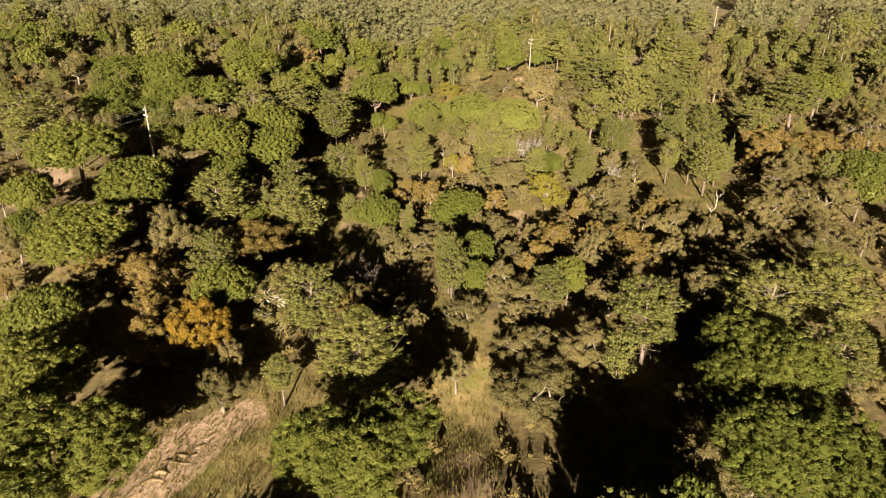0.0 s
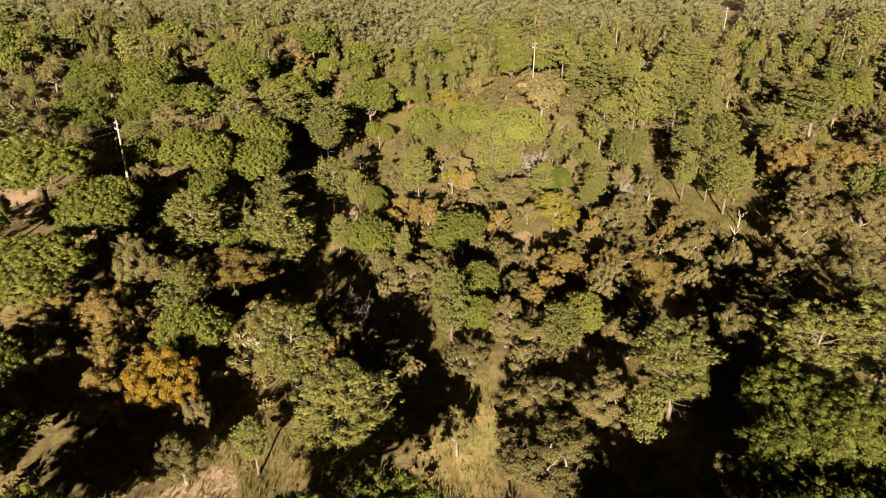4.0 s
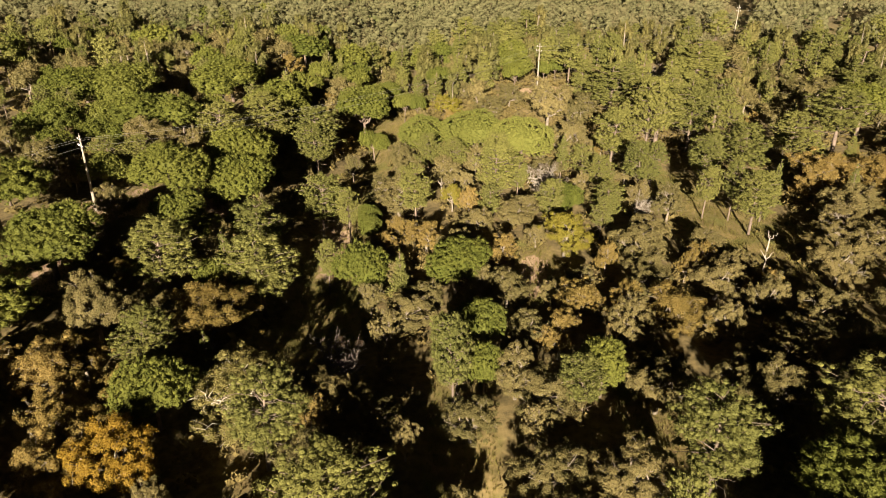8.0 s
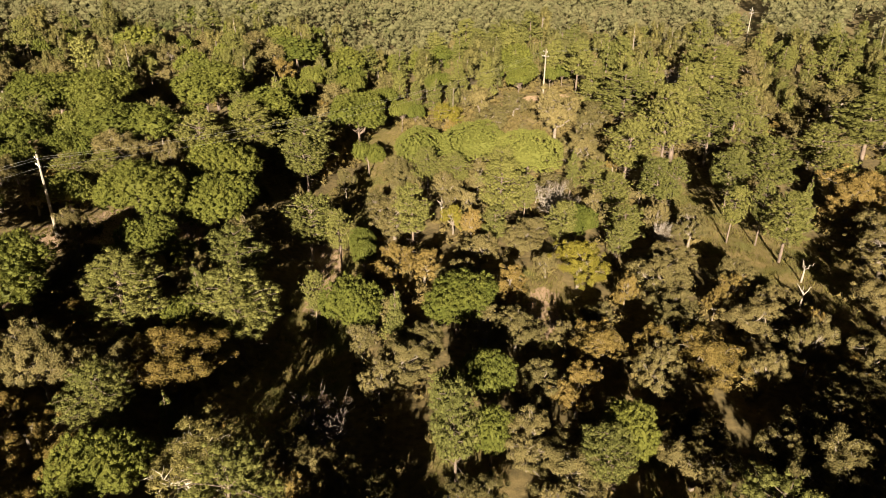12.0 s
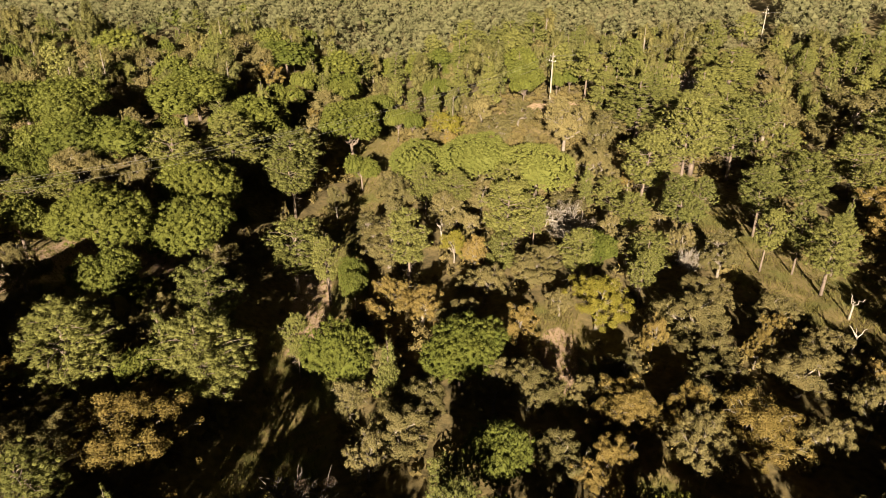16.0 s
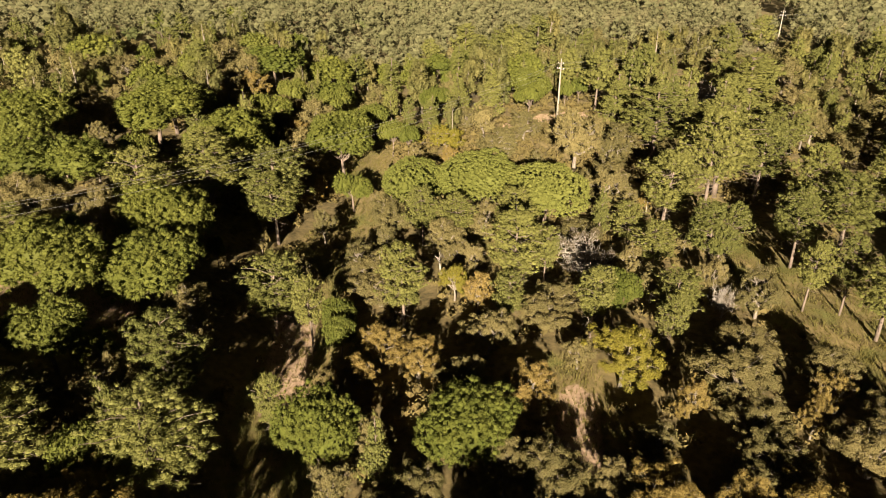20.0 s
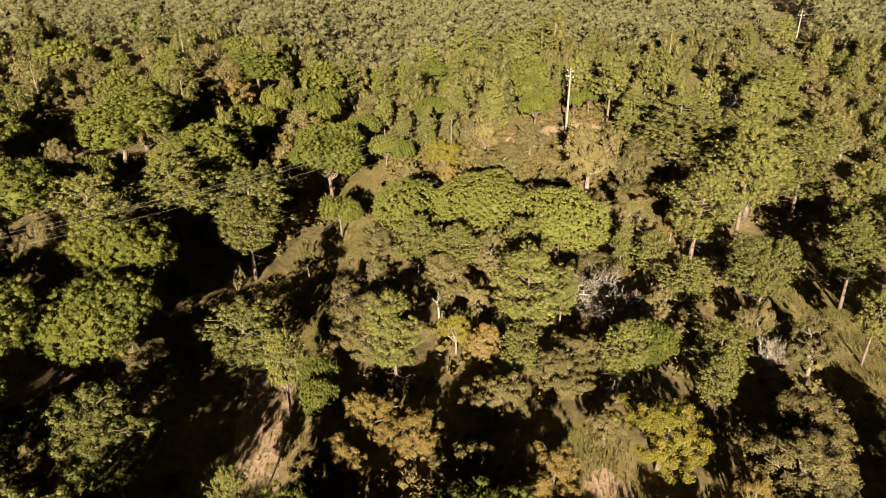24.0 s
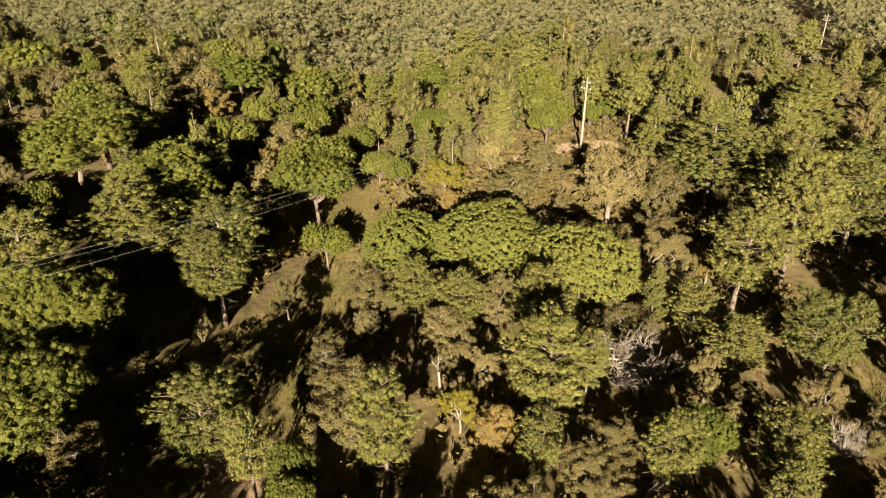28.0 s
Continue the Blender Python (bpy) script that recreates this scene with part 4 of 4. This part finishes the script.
# ---- the far wood, past counting ----
def far_wood(name, seed, y0, y1, pitch, kind, share, label):
    rng, lay = np.random.default_rng(seed), np.random.default_rng(3)
    verts, faces, base = [], [], 0
    rows = np.arange(y0, y1, pitch)
    for y in rows:
        for x in np.arange(-0.72 * y - 30, 0.72 * y + 30, pitch):
            px, py = x + lay.uniform(-0.45, 0.45) * pitch, y + lay.uniform(-0.45, 0.45) * pitch
            u = 0.5 * lay.random() + 0.5 * (0.5 + 0.5 * math.sin(px * 0.043 + 2 * math.sin(py * 0.021)) * math.sin(py * 0.037 + 1.5 * math.sin(px * 0.017)))
            if lay.random() < 0.06:
                continue
            if not share[0] <= u < share[1] or math.hypot(px - 87, py - 244) < 8 or openness(px, py) > 0.4:
                continue
            z, w = float(land(px, py)), rng.uniform(3.2, 6.2) * (1 + 0.7 * rng.random() ** 4)
            h = {"dome": 0.5 * w + 4.4, "spire": 0.7 * w + 6}.get(kind, 0.6 * w + 3.2) * rng.uniform(0.85, 1.15)
            lumps = []
            for i in range(9):
                an, rr = i * 2.4 + rng.uniform(-0.4, 0.4), w * (0.08 + 0.27 * math.sqrt(rng.random()))
                k = w * rng.uniform(0.12, 0.24)
                if kind == "dome":
                    q = (px + math.cos(an) * rr, py + math.sin(an) * rr, z + h - k - rr * rr / w * 2.2 * rng.uniform(0.5, 1.3), k, k, k * 0.75)
                elif kind == "spire":
                    q = (px + math.cos(an) * rr * (1.2 - 0.1 * i), py + math.sin(an) * rr * (1.2 - 0.1 * i), z + h * (0.4 + 0.062 * i), k, k, k)
                else:
                    q = (px + math.cos(an) * rr, py + math.sin(an) * rr, z + h * rng.uniform(0.5, 0.88), k, k, k * 0.9)
                lumps.append(q)
            v, f = foliage(rng, lumps, 195 if y < 305 else 62, 0.36 if y < 305 else 0.55, 0.5, 0.7, core=0.6, loose=(0.6, 1.2))
            verts.append(v)
            faces += [[i + base for i in q] for q in f]
            base += len(v)
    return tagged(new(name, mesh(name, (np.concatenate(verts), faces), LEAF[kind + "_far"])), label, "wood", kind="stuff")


# far foliage bluer and greyer than near: distance haze put into the base colours
LEAF["dome_far"] = leaf_material("far_stone_pine_needles_hazed", (0.085, 0.1, 0.036), (0.135, 0.145, 0.054), False, patch=0.12)
LEAF["spire_far"] = leaf_material("far_pine_needles_hazed", (0.112, 0.117, 0.055), (0.188, 0.18, 0.088), False, patch=0.12)
LEAF["round_far"] = leaf_material("far_oak_leaves_hazed", (0.116, 0.114, 0.055), (0.198, 0.178, 0.09), False, patch=0.12)
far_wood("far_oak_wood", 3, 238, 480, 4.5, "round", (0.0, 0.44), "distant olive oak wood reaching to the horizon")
far_wood("far_pine_wood", 4, 238, 480, 4.5, "spire", (0.44, 0.86), "distant grey-green pine wood with haze tinted into its colour")
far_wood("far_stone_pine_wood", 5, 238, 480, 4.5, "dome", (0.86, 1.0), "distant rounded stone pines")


# ---- power line ----
def power_pole(x, y, z, height, turn):
    top = tagged(new("utility_pole"), "pale concrete utility pole with steel crossarms and white insulators", "utility pole", "power line poles")
    sides = 8
    part("pole_shaft", tube([(0, 0, -0.6), (0, 0, height * 0.5), (0, 0, height)], (0.21, 0.16, 0.115), sides), CONCRETE, top)
    for k, (drop, half) in enumerate(((0.55, 0.55), (1.45, 0.75))):
        arm = part("crossarm", tube([(-half, 0.13, height - drop), (half, 0.13, height - drop)], (0.05, 0.05), 4), STEEL, top, "grey steel crossarm")
        for s in ((-1, 1) if k == 0 else (-1, 0.35, 1)):
            ins = [tube([(s * half * 0.92, 0.13, height - drop + a), (s * half * 0.92, 0.13, height - drop + b)], (r, r2), 8)
                   for a, b, r, r2 in ((0.04, 0.12, 0.03, 0.03), (0.1, 0.16, 0.09, 0.07), (0.17, 0.24, 0.08, 0.05))]
            part("insulator", merged(ins), CERAMIC, arm, "white ceramic insulator")
    part("steel_bracket", tube([(0, 0.02, height - 0.2), (0, 0.02, height + 0.35)], (0.03, 0.02), 6), STEEL, top)
    top.matrix_basis = pose(x, y, z, 0, 0, turn)
    return top


KNOLL = float(land(20, 179.5))
POLES = [(-118.0, 43.0, 0.0), (-48.0, 111.4, 0.0), (20.0, 179.5, KNOLL - 0.1), (90.0, 250.0, 1.5), (160.0, 320.0, 1.5)]
for px, py, pz in POLES:
    power_pole(px, py, pz, {20.0: 12.0 - KNOLL, 90.0: 11.2}.get(px, 10.6), 135)
for (ax, ay, az), (bx, by, bz) in zip(POLES, POLES[1:]):
    line = tagged(new("power_line"), "thin sagging overhead wires between two poles", "power line", "power lines")
    for off, drop in ((-0.5, 0.33), (0.5, 0.33), (0.69, 1.22)):
        ox, oy = off * 0.707, -off * 0.707
        pts = [(ax + (bx - ax) * u + ox, ay + (by - ay) * u + oy, az + (bz - az) * u + 10.4 - drop - 2.6 * 4 * u * (1 - u)) for u in np.linspace(0, 1, 15)]
        part("wire", tube(pts, [0.010] * 15, 4), CABLE, line)

post = tagged(new("marker_post"), "small whitish marker post beside the sandy track", "post")
part("shaft", tube([(0, 0, -0.3), (0, 0, 1.5)], (0.07, 0.06), 8), CERAMIC, post)
part("cap", tube([(0, 0, 1.5), (0, 0, 1.56)], (0.08, 0.05), 8), STEEL, post)
post.matrix_basis = pose(-49.5, 121.5, float(land(-49.5, 121.5)))


# ---- undergrowth ----
def grass(name, seed, count, box, size, height, material, label):
    """Tufts of thin blades over the open ground."""
    rng = np.random.default_rng(seed)
    x = rng.uniform(box[0], box[1], count * 12)
    y = rng.uniform(box[2], box[3], count * 12)
    ok = np.where(openness(x, y) > 0.2 + 0.3 * rng.random(len(x)))[0][:count]
    x, y = x[ok], y[ok]
    p = np.repeat(np.stack((x, y, land(x, y)), -1), 4, 0)
    n = len(p)
    an = rng.uniform(0, 2 * math.pi, n)
    out = np.stack((np.cos(an), np.sin(an), 0 * an), -1)
    side = np.stack((-np.sin(an), np.cos(an), 0 * an), -1)
    p = p + out * rng.uniform(0, 1.2, (n, 1)) * size
    tall = rng.uniform(0.4, 1.3, (n, 1)) * height
    tip = p + out * tall * 0.6 + np.array((0, 0, 1)) * tall
    verts = np.stack((p - side * size * 0.4, p + side * size * 0.4, tip), 1).reshape(-1, 3)
    faces = np.arange(n * 3).reshape(-1, 3).tolist()
    return tagged(new(name, mesh(name, (verts, faces), material)), label, "undergrowth", kind="stuff")


def shrubs(name, seed, count, box, material, label, low=0.3, high=0.95):
    """Low rounded bushes between the trees, past counting."""
    rng = np.random.default_rng(seed)
    verts, faces, base, made = [], [], 0, 0
    while made < count:
        x, y = rng.uniform(box[0], box[1]), rng.uniform(box[2], box[3])
        if abs(x) > 0.62 * y + 16 or openness(x, y) > rng.uniform(0.25, 0.9):
            continue
        k = rng.uniform(low, high)
        z = float(land(x, y))
        lumps = [(x + rng.normal() * k * 0.8, y + rng.normal() * k * 0.8, z + k * rng.uniform(0.5, 1.2), k, k, k * 0.8) for _ in range(3)]
        v, f = foliage(rng, lumps, 44, 0.32, 0.8, 0.6, core=0.6, loose=(0.6, 1.3))
        verts.append(v)
        faces += [[i + base for i in q] for q in f]
        base += len(v)
        made += 1
    return tagged(new(name, mesh(name, (np.concatenate(verts), faces), material)), label, "undergrowth", kind="stuff")


GRASS_LEAF = leaf_material("dry_grass_blades", (0.1, 0.1, 0.028), (0.22, 0.185, 0.058), False, 0.8, 0.25, 0.2)
SCRUB_LEAF = leaf_material("scrub_leaves", (0.11, 0.095, 0.035), (0.20, 0.155, 0.06), False, 0.8, 0.2, 0.15)
grass("dry_grass", 21, 34000, (-60, 60, 40, 205), 0.07, 0.3, GRASS_LEAF, "dry golden grass in the clearings")
shrubs("low_shrubs", 22, 3000, (-120, 120, 40, 215), SCRUB_LEAF, "low olive and brown shrubs under the trees")
shrubs("knoll_shrubs", 23, 420, (-12, 46, 158, 186), SCRUB_LEAF, "rounded olive bushes on the open knoll", 0.5, 1.15)


# ---- furrows across the sandy track ----
def furrows(seed, count):
    """Low uneven ridges of washed-out sand, one behind another up the slope."""
    rng = np.random.default_rng(seed)
    pieces = []
    for i in range(count):
        y = 46.6 + 1.25 * i + rng.uniform(-0.2, 0.2)
        mid, half = -25.6 + 0.55 * (y - 46), rng.uniform(1.0, 1.9)
        u = np.linspace(-1, 1, 9)
        x = mid + u * half
        yy = y + 0.35 * u + 0.3 * np.sin(3 * u + i)
        pts = np.stack((x, yy, land(x, yy) - 0.17 + 0.05 * rng.random(9)), -1)
        v, f = tube(pts, (0.06 + 0.2 * (1 - u * u)) * rng.uniform(0.7, 1.3, 9), 7)
        pieces.append((v, f))
    return tagged(new("sand_ridges", mesh("sand_ridges", merged(pieces), SAND_RIDGE, True)), "low eroded ridges of pale sand across a track", "sand", kind="stuff")


SAND_RIDGE = rough_material("washed_sand", (0.17, 0.115, 0.06), (0.31, 0.225, 0.13), 1.5)
furrows(31, 7)
